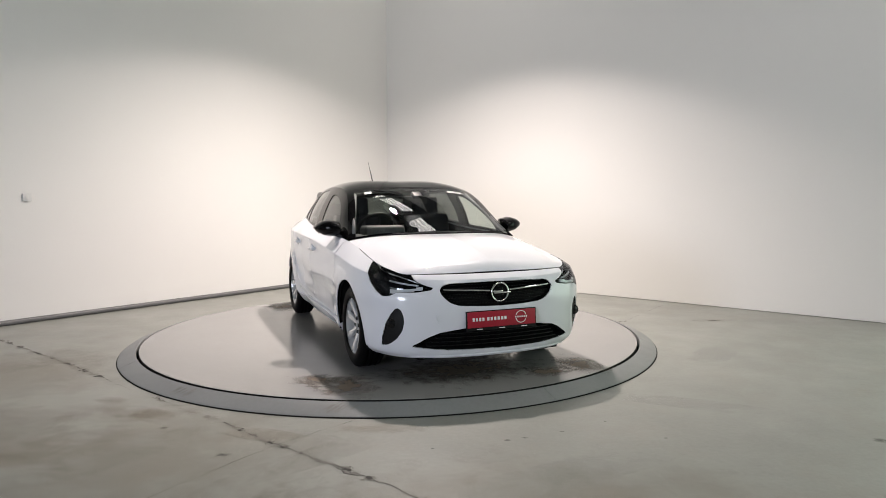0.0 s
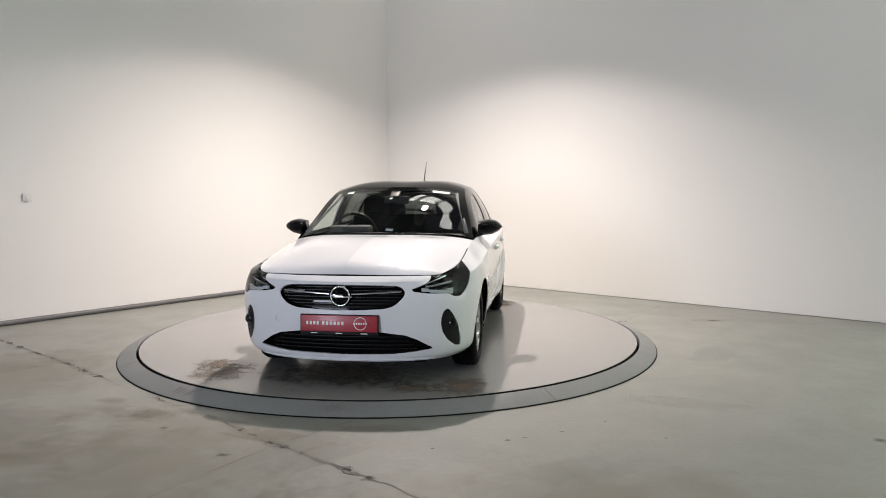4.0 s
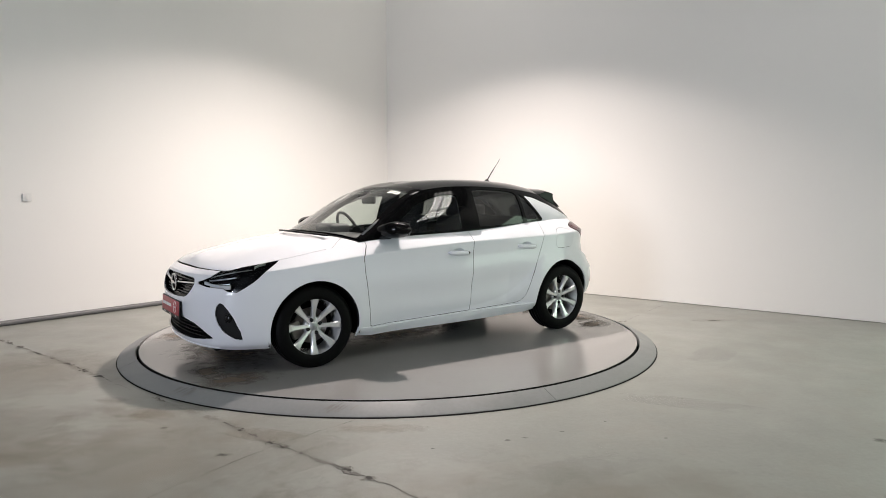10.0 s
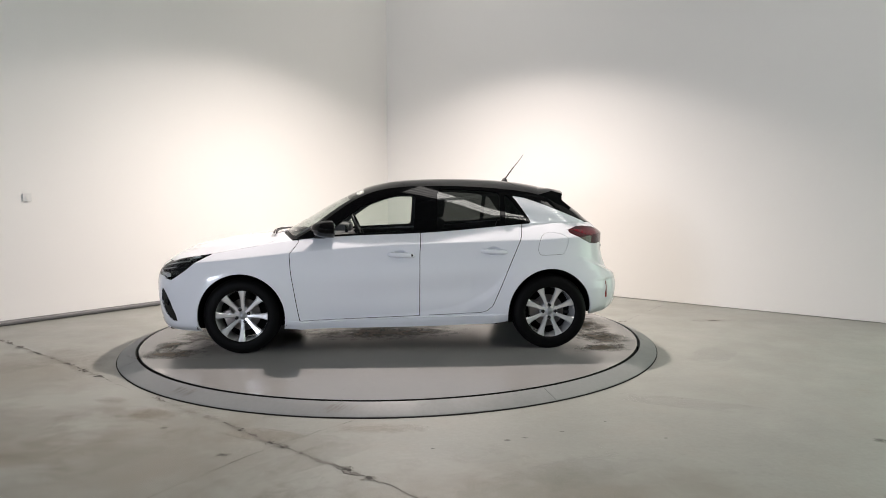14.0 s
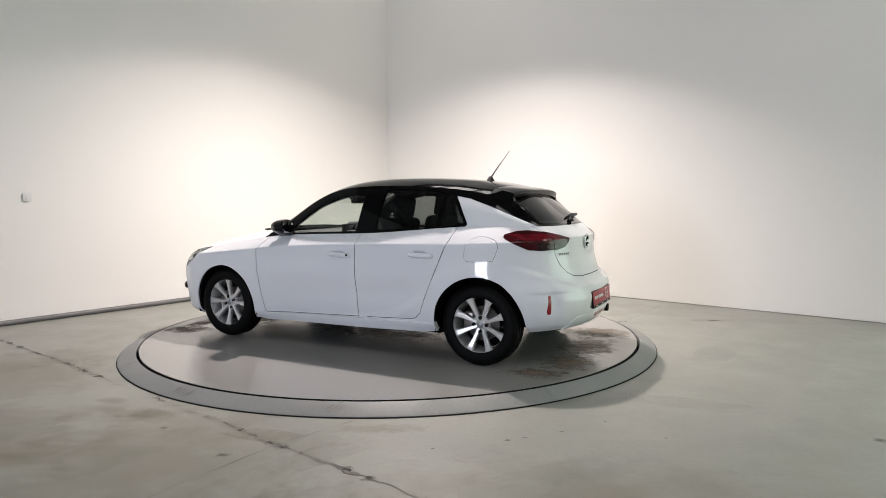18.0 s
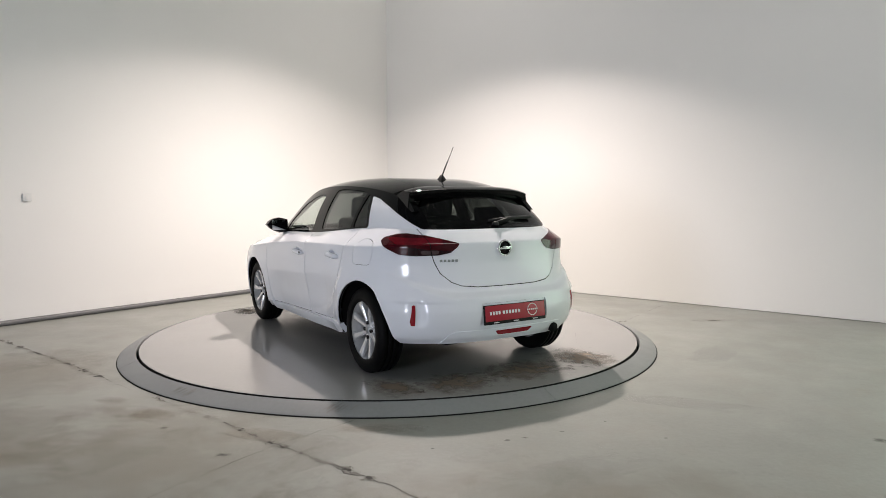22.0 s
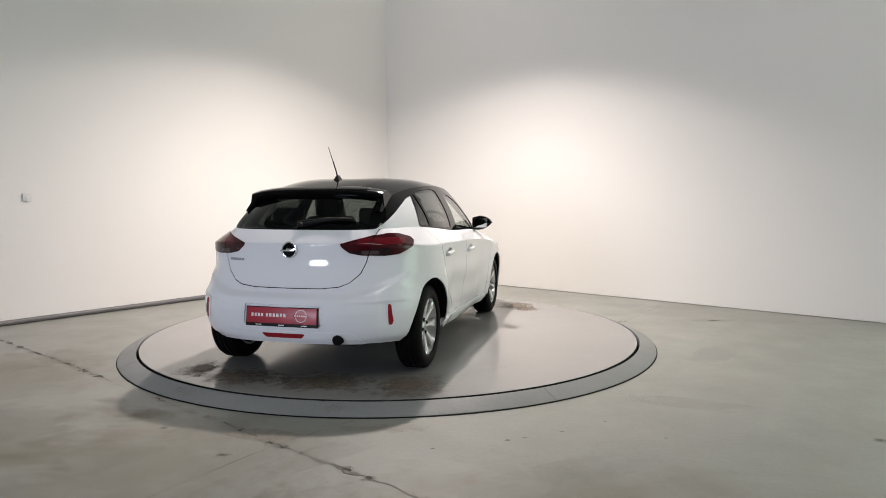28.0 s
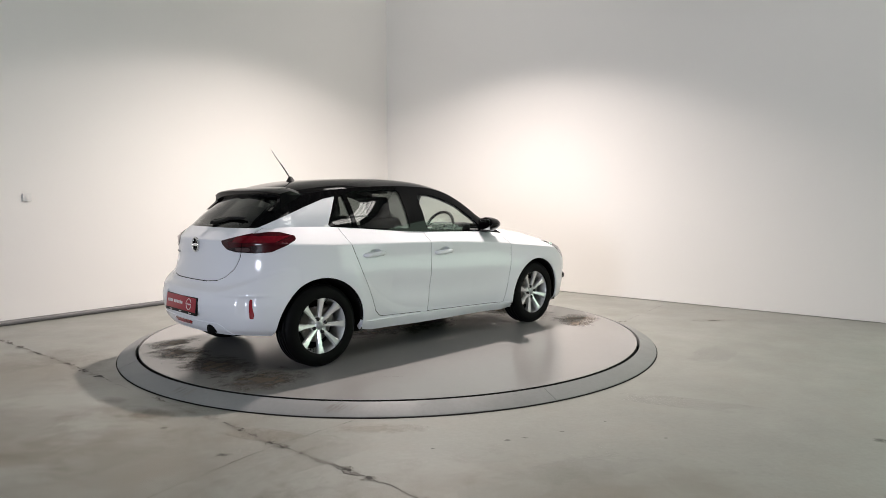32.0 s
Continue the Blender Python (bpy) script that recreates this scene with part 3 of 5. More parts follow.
class Row:
    """A line round the body at one level: a rounded plan with its own height along the car."""

    def __init__(self, heights, doors, arches, nose, tail, front, rear, haunch=0.0, sag=0.0):
        self.nose, self.tail, self.front, self.rear = nose, tail, front, rear
        level = smooth_curve([tail, -1.27, -0.3, 0.8, 1.4, nose], heights)
        self.z = lambda x: level(x) - sag * np.exp(-((np.asarray(x, float) - 1.86) / 0.07) ** 2)      # over the head lamps
        self.width = lambda x: haunch * np.clip((-x - 0.9) / 0.4, 0, 1) + doors + (arches - doors) * np.clip((np.abs(x) - 0.55) / 0.5, 0, 1) ** 2 * (3 - 2 * np.clip((np.abs(x) - 0.55) / 0.5, 0, 1))

    def y(self, x):
        x = np.asarray(x, float)
        a = np.where(x > 0, x / self.nose, x / self.tail)
        p = np.where(x > 0, self.front[0], self.rear[0])
        q = np.where(x > 0, self.front[1], self.rear[1])
        return self.width(x) * np.maximum(0, 1 - np.clip(a, 0, 1) ** p) ** (1 / q)

    def points(self, n):
        """n places evenly spaced from the nose's middle to the tail's."""
        t = np.linspace(0, math.pi / 2, 1500)
        xs = np.concatenate([self.nose * np.cos(t) ** 0.25, self.tail * np.cos(t[::-1]) ** 0.25])
        xs = np.concatenate([self.nose - (self.nose - xs[:1500]), xs[1500:]])
        ys = self.y(xs)
        half = []
        for k, m in ((slice(0, 1500), n // 2 + 1), (slice(1500, 3000), n - n // 2)):
            s = np.concatenate([[0], np.cumsum(np.hypot(np.diff(xs[k]), np.diff(ys[k])))])
            half.append(np.interp(np.linspace(0, s[-1], m), s, xs[k]))
        x = np.concatenate([half[0][:-1], half[1]])
        # y is steep in x near the ends: take it along the same arc
        out = []
        for k, m in ((slice(0, 1500), n // 2 + 1), (slice(1500, 3000), n - n // 2)):
            s = np.concatenate([[0], np.cumsum(np.hypot(np.diff(xs[k]), np.diff(ys[k])))])
            out.append(np.interp(np.linspace(0, s[-1], m), s, ys[k]))
        y = np.concatenate([out[0][:-1], out[1]])
        return np.stack([x, y, self.z(x)], 1)


SKIRT = [
    Row((0.285, 0.250, 0.210, 0.198, 0.185, 0.180), 0.765, 0.800, 2.035, -1.935, (10, 2.3), (8, 2.4)),
    Row((0.335, 0.310, 0.285, 0.262, 0.240, 0.232), 0.800, 0.850, 2.062, -1.960, (10, 2.4), (8, 2.5)),
    Row((0.450, 0.420, 0.400, 0.390, 0.370, 0.360), 0.838, 0.868, 2.082, -1.974, (10, 2.5), (8, 2.5)),
    Row((0.575, 0.545, 0.535, 0.525, 0.500, 0.490), 0.860, 0.876, 2.092, -1.950, (10, 2.5), (8, 2.5)),
]
SHOULDER = [
    Row((0.665, 0.665, 0.645, 0.625, 0.605, 0.590), 0.870, 0.880, 2.088, -1.900, (10, 2.5), (7, 2.5)),
    Row((0.800, 0.800, 0.775, 0.730, 0.690, 0.660), 0.866, 0.872, 2.066, -1.856, (10, 2.5), (7.4, 2.5), 0.004),
    Row((0.955, 0.918, 0.893, 0.828, 0.768, 0.712), 0.874, 0.862, 2.036, -1.850, (9.5, 2.4), (7.8, 2.5), 0.010),
    Row((1.045, 1.050, 0.980, 0.925, 0.832, 0.746), 0.768, 0.742, 1.975, -1.740, (14, 3.0), (4.5, 4.2), 0.0, 0.015),
]
LEVELS = SKIRT + SHOULDER
BELT = LEVELS[-1]


class Shell:
    """Half of a surface (y from 0 up) as polygons that can be cut along lines and named by region."""

    def __init__(self):
        self.v, self.uv, self.f, self.lab, self.patch = [], [], [], [], []

    def grid(self, pts, name):
        """pts: array (n, m, 3)."""
        n, m = pts.shape[:2]
        k = len(self.v)
        for i in range(n):
            for j in range(m):
                self.v.append(tuple(pts[i, j]))
                self.uv.append((i / (n - 1), j / (m - 1)))
        for i in range(n - 1):
            for j in range(m - 1):
                a = k + i * m + j
                self.f.append((a, a + 1, a + m + 1, a + m))
                self.lab.append(name)
                self.patch.append(name)

    def cut(self, labels, field, inside):
        """Faces of these regions where field < 0 become the region inside; edges are split on the line."""
        V, U = np.array(self.v), np.array(self.uv)
        d = field(V, U)
        d = np.where(np.abs(d) < 1e-5, 1e-5, d)
        d = list(d)
        made, f2, l2, p2 = {}, [], [], []
        for face, lab, pat in zip(self.f, self.lab, self.patch):
            if lab not in labels:
                f2.append(face), l2.append(lab), p2.append(pat)
                continue
            s = [d[i] < 0 for i in face]
            if all(s) or not any(s):
                f2.append(face), l2.append(inside if s[0] else lab), p2.append(pat)
                continue
            pos, neg = [], []
            for k, i in enumerate(face):
                j = face[(k + 1) % len(face)]
                (neg if d[i] < 0 else pos).append(i)
                if (d[i] < 0) != (d[j] < 0):
                    key = (min(i, j), max(i, j))
                    if key not in made:
                        a, b = key
                        t = d[a] / (d[a] - d[b])
                        made[key] = len(self.v)
                        self.v.append(tuple(self.v[a][q] + t * (self.v[b][q] - self.v[a][q]) for q in range(3)))
                        self.uv.append(tuple(self.uv[a][q] + t * (self.uv[b][q] - self.uv[a][q]) for q in range(2)))
                        d.append(0.0)
                    pos.append(made[key]), neg.append(made[key])
            for poly, name in ((pos, lab), (neg, inside)):
                if len(poly) > 2:
                    f2.append(tuple(poly)), l2.append(name), p2.append(pat)
        self.f, self.lab, self.patch = f2, l2, p2

    def face_outwards(self):
        """Turns each patch so that its faces look away from the car's middle."""
        V = np.array(self.v)
        vote = {}
        for face, pat in zip(self.f, self.patch):
            c = V[list(face)].mean(0)
            n = np.cross(V[face[1]] - V[face[0]], V[face[2]] - V[face[0]])
            vote[pat] = vote.get(pat, 0) + float(n @ (c - np.array([np.clip(c[0], -1.2, 1.2), 0, 0.6])))
        self.f = [f if vote[p] > 0 else f[::-1] for f, p in zip(self.f, self.patch)]

    def normals(self):
        V = np.array(self.v)
        N = np.zeros_like(V)
        for face in self.f:
            a, b, c = V[face[0]], V[face[1]], V[face[2]]
            q = np.cross(b - a, c - a)
            if len(face) > 3:
                q = q + np.cross(c - a, V[face[3]] - a)
            for i in face:
                N[i] += q
        return N / np.maximum(1e-12, np.linalg.norm(N, axis=1))[:, None]

    def take(self, labels, sides="LR", offset=0.0, rim=0.012, middle=False):
        """The faces of these regions as (verts, faces). sides: L, R or both in one mesh; rim: depth of the turned-in edge."""
        keep = [f for f, l in zip(self.f, self.lab) if l in labels]
        N = self.normals_cache
        used = sorted({i for f in keep for i in f})
        at = {i: k for k, i in enumerate(used)}
        V, Nn = np.array(self.v)[used], N[used]
        V = V + Nn * (offset(V)[:, None] if callable(offset) else offset)
        faces = [tuple(at[i] for i in f) for f in keep]
        count = {}
        for f in faces:
            for a, b in zip(f, f[1:] + f[:1]):
                count[(a, b)] = count.get((a, b), 0) + 1
        edge = [(a, b) for (a, b) in count if (b, a) not in count]
        verts, out = [tuple(p) for p in V], list(faces)
        if rim:
            for a, b in edge:
                if V[a][1] < 0.002 and V[b][1] < 0.002:
                    continue
                k = len(verts)
                verts += [tuple(V[a]), tuple(V[b]), tuple(V[b] - Nn[b] * rim), tuple(V[a] - Nn[a] * rim)]
                out.append((k + 1, k, k + 3, k + 2))
        vs, fs = [], []
        if "L" in sides:
            vs, fs = list(verts), list(out)
        if "R" in sides:
            if sides == "R":
                vs = [(x, -y, z) for x, y, z in verts]
                fs = [f[::-1] for f in out]
            else:
                k = len(vs)
                index = []
                for i, (x, y, z) in enumerate(verts):
                    if y < 0.002 and i < len(V):
                        index.append(i)
                    else:
                        index.append(len(vs))
                        vs.append((x, -y, z))
                fs = fs + [tuple(index[i] for i in f)[::-1] for f in out]
        return vs, fs


def inside_polygon(P, poly):
    """Signed distance to a polygon's line, negative within."""
    poly = np.asarray(poly, float)
    x, y = P[:, 0], P[:, 1]
    best = np.full(len(P), 1e9)
    odd = np.zeros(len(P), bool)
    for a, b in zip(poly, np.roll(poly, -1, 0)):
        e = b - a
        t = np.clip(((x - a[0]) * e[0] + (y - a[1]) * e[1]) / max(1e-12, e @ e), 0, 1)
        best = np.minimum(best, np.hypot(x - a[0] - t * e[0], y - a[1] - t * e[1]))
        cross = ((a[1] > y) != (b[1] > y)) & (x < (b[0] - a[0]) * (y - a[1]) / (b[1] - a[1] + 1e-15) + a[0])
        odd ^= cross
    return np.where(odd, -best, best)


def rounded(poly, times=2):
    """Corner cutting, for softer outlines."""
    p = [tuple(q) for q in poly]
    for _ in range(times):
        out = []
        for a, b in zip(p, p[1:] + p[:1]):
            out.append((0.78 * a[0] + 0.22 * b[0], 0.78 * a[1] + 0.22 * b[1]))
            out.append((0.22 * a[0] + 0.78 * b[0], 0.22 * a[1] + 0.78 * b[1]))
        p = out
    return p


def corners(poly, r):
    """Rounds each corner with a small radius."""
    p = [Vector(q) for q in poly]
    out = []
    for k, b in enumerate(p):
        a, c = p[k - 1], p[(k + 1) % len(p)]
        u, w = (a - b), (c - b)
        s, e = b + u.normalized() * min(r, u.length * 0.4), b + w.normalized() * min(r, w.length * 0.4)
        for t in (0, 0.25, 0.5, 0.75, 1):
            q = s * (1 - t) ** 2 + b * (2 * t * (1 - t)) + e * t * t
            out.append((q.x, q.y))
    return out


def from_side(poly, soft=0, radius=0.0):
    poly = rounded(poly, soft) if soft else corners(poly, radius) if radius else poly
    return lambda V, U: np.where(V[:, 1] > 0.4, inside_polygon(V[:, [0, 2]], poly), 1.0)


def from_front(poly, soft=0):
    poly = rounded(poly, soft) if soft else poly
    return lambda V, U: np.where(V[:, 0] > 1.2, inside_polygon(V[:, [1, 2]], poly), 1.0)


def from_back(poly, soft=0):
    poly = rounded(poly, soft) if soft else poly
    return lambda V, U: np.where(V[:, 0] < -1.2, inside_polygon(V[:, [1, 2]], poly), 1.0)


def fan(V, x0, way):
    return np.stack([0.8 * np.arctan2(V[:, 1], way * (V[:, 0] - x0)), V[:, 2]], 1)


def round_corner(hints, x0, way, soft=1):
    """A region that wraps round a corner of the body, from places in car space."""
    poly = fan(np.array(hints, float), x0, way)
    poly = rounded(poly.tolist(), soft) if soft else poly
    return lambda V, U: np.where(way * (V[:, 0] - x0) > 0.0, inside_polygon(fan(V, x0, way), poly), 1.0)


def band(field, low, high):
    """Where a field lies between two values."""
    return lambda V, U: np.maximum(low - field(V, U), field(V, U) - high)


shell = Shell()

# lower body: eight levels joined by a smooth curve, with a crease at the shoulder
NS, PER = 440, 13
rows = [r.points(NS) for r in LEVELS]


def level_blend(rows):
    out = []
    R = np.array(rows)
    last = len(R) - 1
    for k in range(last):
        a = R[max(k - 1, 0)] if k > 0 else 2 * R[0] - R[1]
        d = R[k + 2] if k + 2 <= last - 1 else (2 * R[last - 1] - R[last - 2] if k < last - 1 else None)
        for i in range(PER):
            t = i / PER
            if k == last - 1:
                p = R[k] * (1 - t) + R[k + 1] * t
                bow = 4 * t * (1 - t) * 0.001
                p = p + np.stack([0 * p[:, 0], bow * np.sign(p[:, 1]) * np.minimum(1, p[:, 1] / 0.6), bow + 0 * p[:, 0]], 1)
            else:
                p = 0.5 * (2 * R[k] + (R[k + 1] - a) * t + (2 * a - 5 * R[k] + 4 * R[k + 1] - d) * t * t + (3 * R[k] - a - 3 * R[k + 1] + d) * t ** 3)
            out.append(p)
    out.append(R[last])
    return np.array(out)


low = level_blend(rows)
# a hollow along the doors that rises to the rear wheel, and lips round the wheel openings
X, Y, Z = low[..., 0], low[..., 1], low[..., 2]
hollow = np.exp(-((Z - (0.47 + 0.10 * np.clip(-X, 0, 1.0))) / 0.10) ** 2) * np.clip((0.85 - X) / 0.5, 0, 1) * np.clip((X + 0.95) / 0.35, 0, 1)
Y = Y - (0.012 + 0.008 * np.clip(0.1 - X, 0, 0.7) / 0.7) * hollow * (Y > 0.6)
# a crease that climbs from the door's foot towards the rear wheel; the panel flares out under it
climb = np.interp(X, [-1.00, -0.89, -0.82, -0.725, -0.58, -0.44, -0.26, 0.0, 0.4, 0.85], [0.75, 0.65, 0.567, 0.488, 0.405, 0.360, 0.330, 0.308, 0.290, 0.280])
Y = Y + 0.016 * np.clip((climb - Z) / 0.07, 0, 1) * np.clip((0.5 - X) / 0.8, 0, 1) * np.clip((X + 1.15) / 0.2, 0, 1) * (Y > 0.6)
for cx in (AXLE, -AXLE):
    r = np.hypot(X - cx, Z - 0.31)
    Y = Y + 0.007 * np.exp(-((r - 0.365) / 0.075) ** 2) * (Y > 0.55)
low[..., 1] = Y
# a ledge along the top of the rear bumper, and a scooped flank beside each reflector
back = np.clip((-X - 1.45) / 0.25, 0, 1)
away = np.stack([X + 1.0, Y, 0 * X], -1)
away = away / np.maximum(1e-6, np.linalg.norm(away, axis=-1))[..., None]
rise = 0.625 + 0.14 * np.clip((Y - 0.42) / 0.36, 0, 1) ** 1.5
ledge = 0.030 * np.clip((rise - Z) / 0.035, 0, 1) * np.clip((Z - 0.30) / 0.2, 0, 1)
# a blade line runs inwards from the reflector; the face is hollow under it
blade = np.clip((0.572 - Z) / 0.012, 0, 1) * np.clip((Z - 0.40) / 0.15, 0, 1) * np.clip((Y - 0.40) / 0.25, 0, 1) * np.clip((0.80 - Y) / 0.06, 0, 1)
dent = 0.020 * np.exp(-((Y - 0.665) / 0.035) ** 2 - ((Z - 0.50) / 0.09) ** 2)
low[...] += away * (back * (ledge - dent - 0.010 * blade))[..., None]
shell.grid(np.transpose(low, (1, 0, 2)), "low")

# the greenhouse edge, from the foot of the windscreen over the roof to the foot of the tailgate glass
GX = [0.86, 0.66, 0.47, 0.25, -0.05, -0.40, -0.75, -1.05, -1.25, -1.42, -1.64]
GY = [0.757, 0.705, 0.654, 0.607, 0.592, 0.587, 0.572, 0.550, 0.534, 0.533, 0.560]
GZ = [0.922, 1.035, 1.174, 1.298, 1.356, 1.364, 1.350, 1.320, 1.280, 1.205, 1.048]
edge_y, edge_z = smooth_curve(GX, GY), smooth_curve(GX, GZ)


def belt(x):
    x = np.asarray(x, float)
    return np.stack([x, BELT.y(x), BELT.z(x)], -1)


def rail(x):
    x = np.asarray(x, float)
    p = np.stack([x, edge_y(x), edge_z(x)], -1)
    b = belt(x)
    for end, reach in ((0.86, 0.10), (-1.64, 0.12)):     # meet the belt line at both ends
        k = np.clip(1 - np.abs(x - end) / reach, 0, 1)[..., None] ** 2
        p = p + (b - p) * k
    return p


def coons(c0, c1, d0, d1, n, m, swell=None):
    """A patch between four border curves (each a function of 0..1)."""
    u, v = np.linspace(0, 1, n), np.linspace(0, 1, m)
    C0, C1, D0, D1 = c0(v), c1(v), d0(u), d1(u)
    U, W = u[:, None, None], v[None, :, None]
    p = (1 - U) * C0[None] + U * C1[None] + (1 - W) * D0[:, None] + W * D1[:, None]
    p = p - ((1 - U) * (1 - W) * C0[0] + U * W * C1[-1] + U * (1 - W) * C1[0] + (1 - U) * W * C0[-1])
    if swell is not None:
        p = p + swell(U[..., 0], W[..., 0])
    return p


def middle(xs, zs):
    f = smooth_curve(xs, zs)
    return lambda x: np.stack([x, 0 * x, f(x)], -1)


centre_bonnet = middle([1.975, 1.93, 1.84, 1.60, 1.33, 1.02], [0.746, 0.798, 0.843, 0.898, 0.940, 0.966])
centre_screen = middle([1.02, 0.62, 0.28], [0.966, 1.190, 1.360])
centre_roof = middle([0.28, 0.01, -0.25, -0.52, -0.80, -1.05, -1.38], [1.360, 1.408, 1.424, 1.429, 1.424, 1.407, 1.345])
centre_hatch = middle([-1.38, -1.50, -1.62, -1.74], [1.345, 1.245, 1.145, 1.045])

BX = 1.80                 # where the bonnet's edge turns from the nose to the side


def belt_nose(v):
    ye = BELT.y(BX) * v
    x = BELT.nose * np.maximum(0, 1 - np.minimum(1, ye / BELT.width(BX)) ** BELT.front[1]) ** (1 / BELT.front[0])
    x = np.where(v >= 1, BX, x)
    return np.stack([x, ye, BELT.z(x)], -1)


def belt_tail(v):
    # eased so that the last part runs up the corner
    xe = -1.64
    ye = BELT.y(xe) * v
    x = BELT.tail * np.maximum(0, 1 - np.minimum(1, ye / BELT.width(-1.6)) ** BELT.rear[1]) ** (1 / BELT.rear[0])
    x = np.where(v >= 1, xe, x)
    return np.stack([x, ye, BELT.z(x)], -1)


def screen_foot(v):
    b = belt(np.array(0.86))
    x = 1.02 - 0.16 * v ** 2.2
    return np.stack([x, b[1] * v, 0.966 - (0.966 - b[2]) * v ** 4], -1)


def header(v):
    r = rail(np.array(0.25))
    return np.stack([0.28 - 0.03 * v ** 2, r[1] * v, 1.360 - (1.360 - r[2]) * v ** 3.2], -1)


def roof_end(v):
    r = rail(np.array(-1.25))
    return np.stack([-1.38 + 0.13 * v ** 2.2, r[1] * v, 1.345 - (1.345 - r[2]) * v ** 3], -1)


shell.grid(coons(belt_nose, screen_foot, lambda u: centre_bonnet(1.975 + (1.02 - 1.975) * u), lambda u: belt(BX + (0.86 - BX) * u), 70, 56,
                 lambda u, w: np.stack([0 * u * w, 0 * u * w, 0.016 * np.sin(math.pi * np.clip(u * 1.0, 0, 1)) ** 0.8 * np.sin(math.pi * w ** 1.6) ** 1.0], -1)), "bonnet")
screen_points = coons(screen_foot, header, lambda u: centre_screen(1.02 + (0.28 - 1.02) * u), lambda u: rail(0.86 + (0.25 - 0.86) * u), 50, 50,
                 lambda u, w: np.stack([0.035 * np.sin(math.pi * u) * w ** 3 * (1 - w) * 4, 0 * u * w, 0.02 * np.sin(math.pi * u) * w * (1 - w) * 2], -1))
shell.grid(screen_points, "screen")
shell.grid(coons(header, roof_end, lambda u: centre_roof(0.28 + (-1.38 - 0.28) * u), lambda u: rail(0.25 + (-1.25 - 0.25) * u), 80, 40,
                 lambda u, w: np.stack([0 * u * w, 0 * u * w, 0.012 * np.sin(math.pi * u) ** 0.6 * np.sin(math.pi * w ** 1.5)], -1)), "roof")
shell.grid(coons(roof_end, belt_tail, lambda u: centre_hatch(-1.38 + (-1.74 + 1.38) * u), lambda u: rail(-1.25 + (-1.64 + 1.25) * u), 36, 44), "hatch")
xs = np.linspace(0.86, -1.64, 170)
bot, top = belt(xs), rail(xs)
side = np.array([bot + (top - bot) * v + np.stack([0 * xs, 0.10 * (top[:, 2] - bot[:, 2]) * 4 * v * (1 - v) * 0.7, 0 * xs], 1) for v in np.linspace(0, 1, 34)])
shell.grid(np.transpose(side, (1, 0, 2)), "side")

# ---- regions of the shell ----
GAP = 0.0058
arch_f = lambda V, U: np.where(V[:, 1] > 0.45, np.hypot(V[:, 0] - AXLE, (V[:, 2] - 0.300) * 0.985) - 0.352, 1.0)
arch_r = lambda V, U: np.where(V[:, 1] > 0.45, np.hypot(V[:, 0] + AXLE, (V[:, 2] - 0.305) * 0.97) - 0.358, 1.0)
shell.cut({"low"}, lambda V, U: np.where(V[:, 2] < 0.62, 1.27 - V[:, 0], 1.585 - V[:, 0]), "front_bumper")
shell.cut({"low"}, lambda V, U: np.maximum(V[:, 0] + 1.585, V[:, 2] - 0.655), "rear_bumper")
shell.cut({"low"}, lambda V, U: V[:, 0] + 0.75, "quarter_panel")
for who in ("low", "quarter_panel", "front_bumper", "rear_bumper"):
    shell.cut({who}, arch_f, "gone")
    shell.cut({who}, arch_r, "gone")
front_door = from_side([(0.812, 1.2), (0.815, 0.90), (0.876, 0.814), (0.868, 0.676), (0.806, 0.262), (0.79, 0.256), (-0.181, 0.287), (-0.184, 0.807), (-0.21, 1.2)])
rear_door = from_side([(-0.21, 1.2), (-0.184, 0.807), (-0.181, 0.287), (-0.68, 0.308), (-0.735, 0.322), (-0.785, 0.368), (-0.888, 0.616), (-1.026, 0.941), (-1.085, 1.2)])
shell.cut({"low"}, front_door, "front_door")
shell.cut({"low", "quarter_panel"}, rear_door, "rear_door")
shell.cut({"front_door"}, lambda V, U: -GAP - front_door(V, U), "door_gap")
shell.cut({"rear_door"}, lambda V, U: np.where(V[:, 0] > -0.25, 1.0, -GAP - rear_door(V, U)), "door_gap")
shell.cut({"low", "quarter_panel"}, lambda V, U: np.maximum(np.abs(V[:, 0] + 0.003) - 0.915, V[:, 2] - (0.280 + 0.022 * (0.0 - V[:, 0]))), "sill")
shell.cut({"low"}, lambda V, U: V[:, 0] - 0.6, "door_step")
grip = lambda x, z: (lambda V, U: np.where(V[:, 1] > 0.5, (np.hypot((V[:, 0] - x) / 0.062, (V[:, 2] - z) / 0.036) - 1) * 0.04, 1.0))
shell.cut({"front_door"}, grip(-0.020, 0.806), "front_grip")
shell.cut({"rear_door"}, grip(-0.785, 0.829), "rear_grip")
flap = from_side([(-1.159, 0.846), (-1.18, 0.93), (-1.225, 0.972), (-1.30, 0.977), (-1.39, 0.955), (-1.43, 0.912), (-1.39, 0.80), (-1.36, 0.79), (-1.19, 0.785), (-1.165, 0.80)], 1)
shell.cut({"quarter_panel"}, flap, "fuel_flap")
shell.cut({"fuel_flap"}, lambda V, U: -0.003 - flap(V, U), "flap_gap")
gate = from_back([(-0.5, 0.648), (0.25, 0.652), (0.37, 0.664), (0.435, 0.69), (0.50, 0.75), (0.535, 0.83), (0.553, 0.90), (0.585, 1.2), (-0.5, 1.2)])
shell.cut({"quarter_panel", "rear_bumper"}, gate, "tailgate")
shell.cut({"tailgate"}, lambda V, U: -GAP - gate(V, U), "gate_gap")
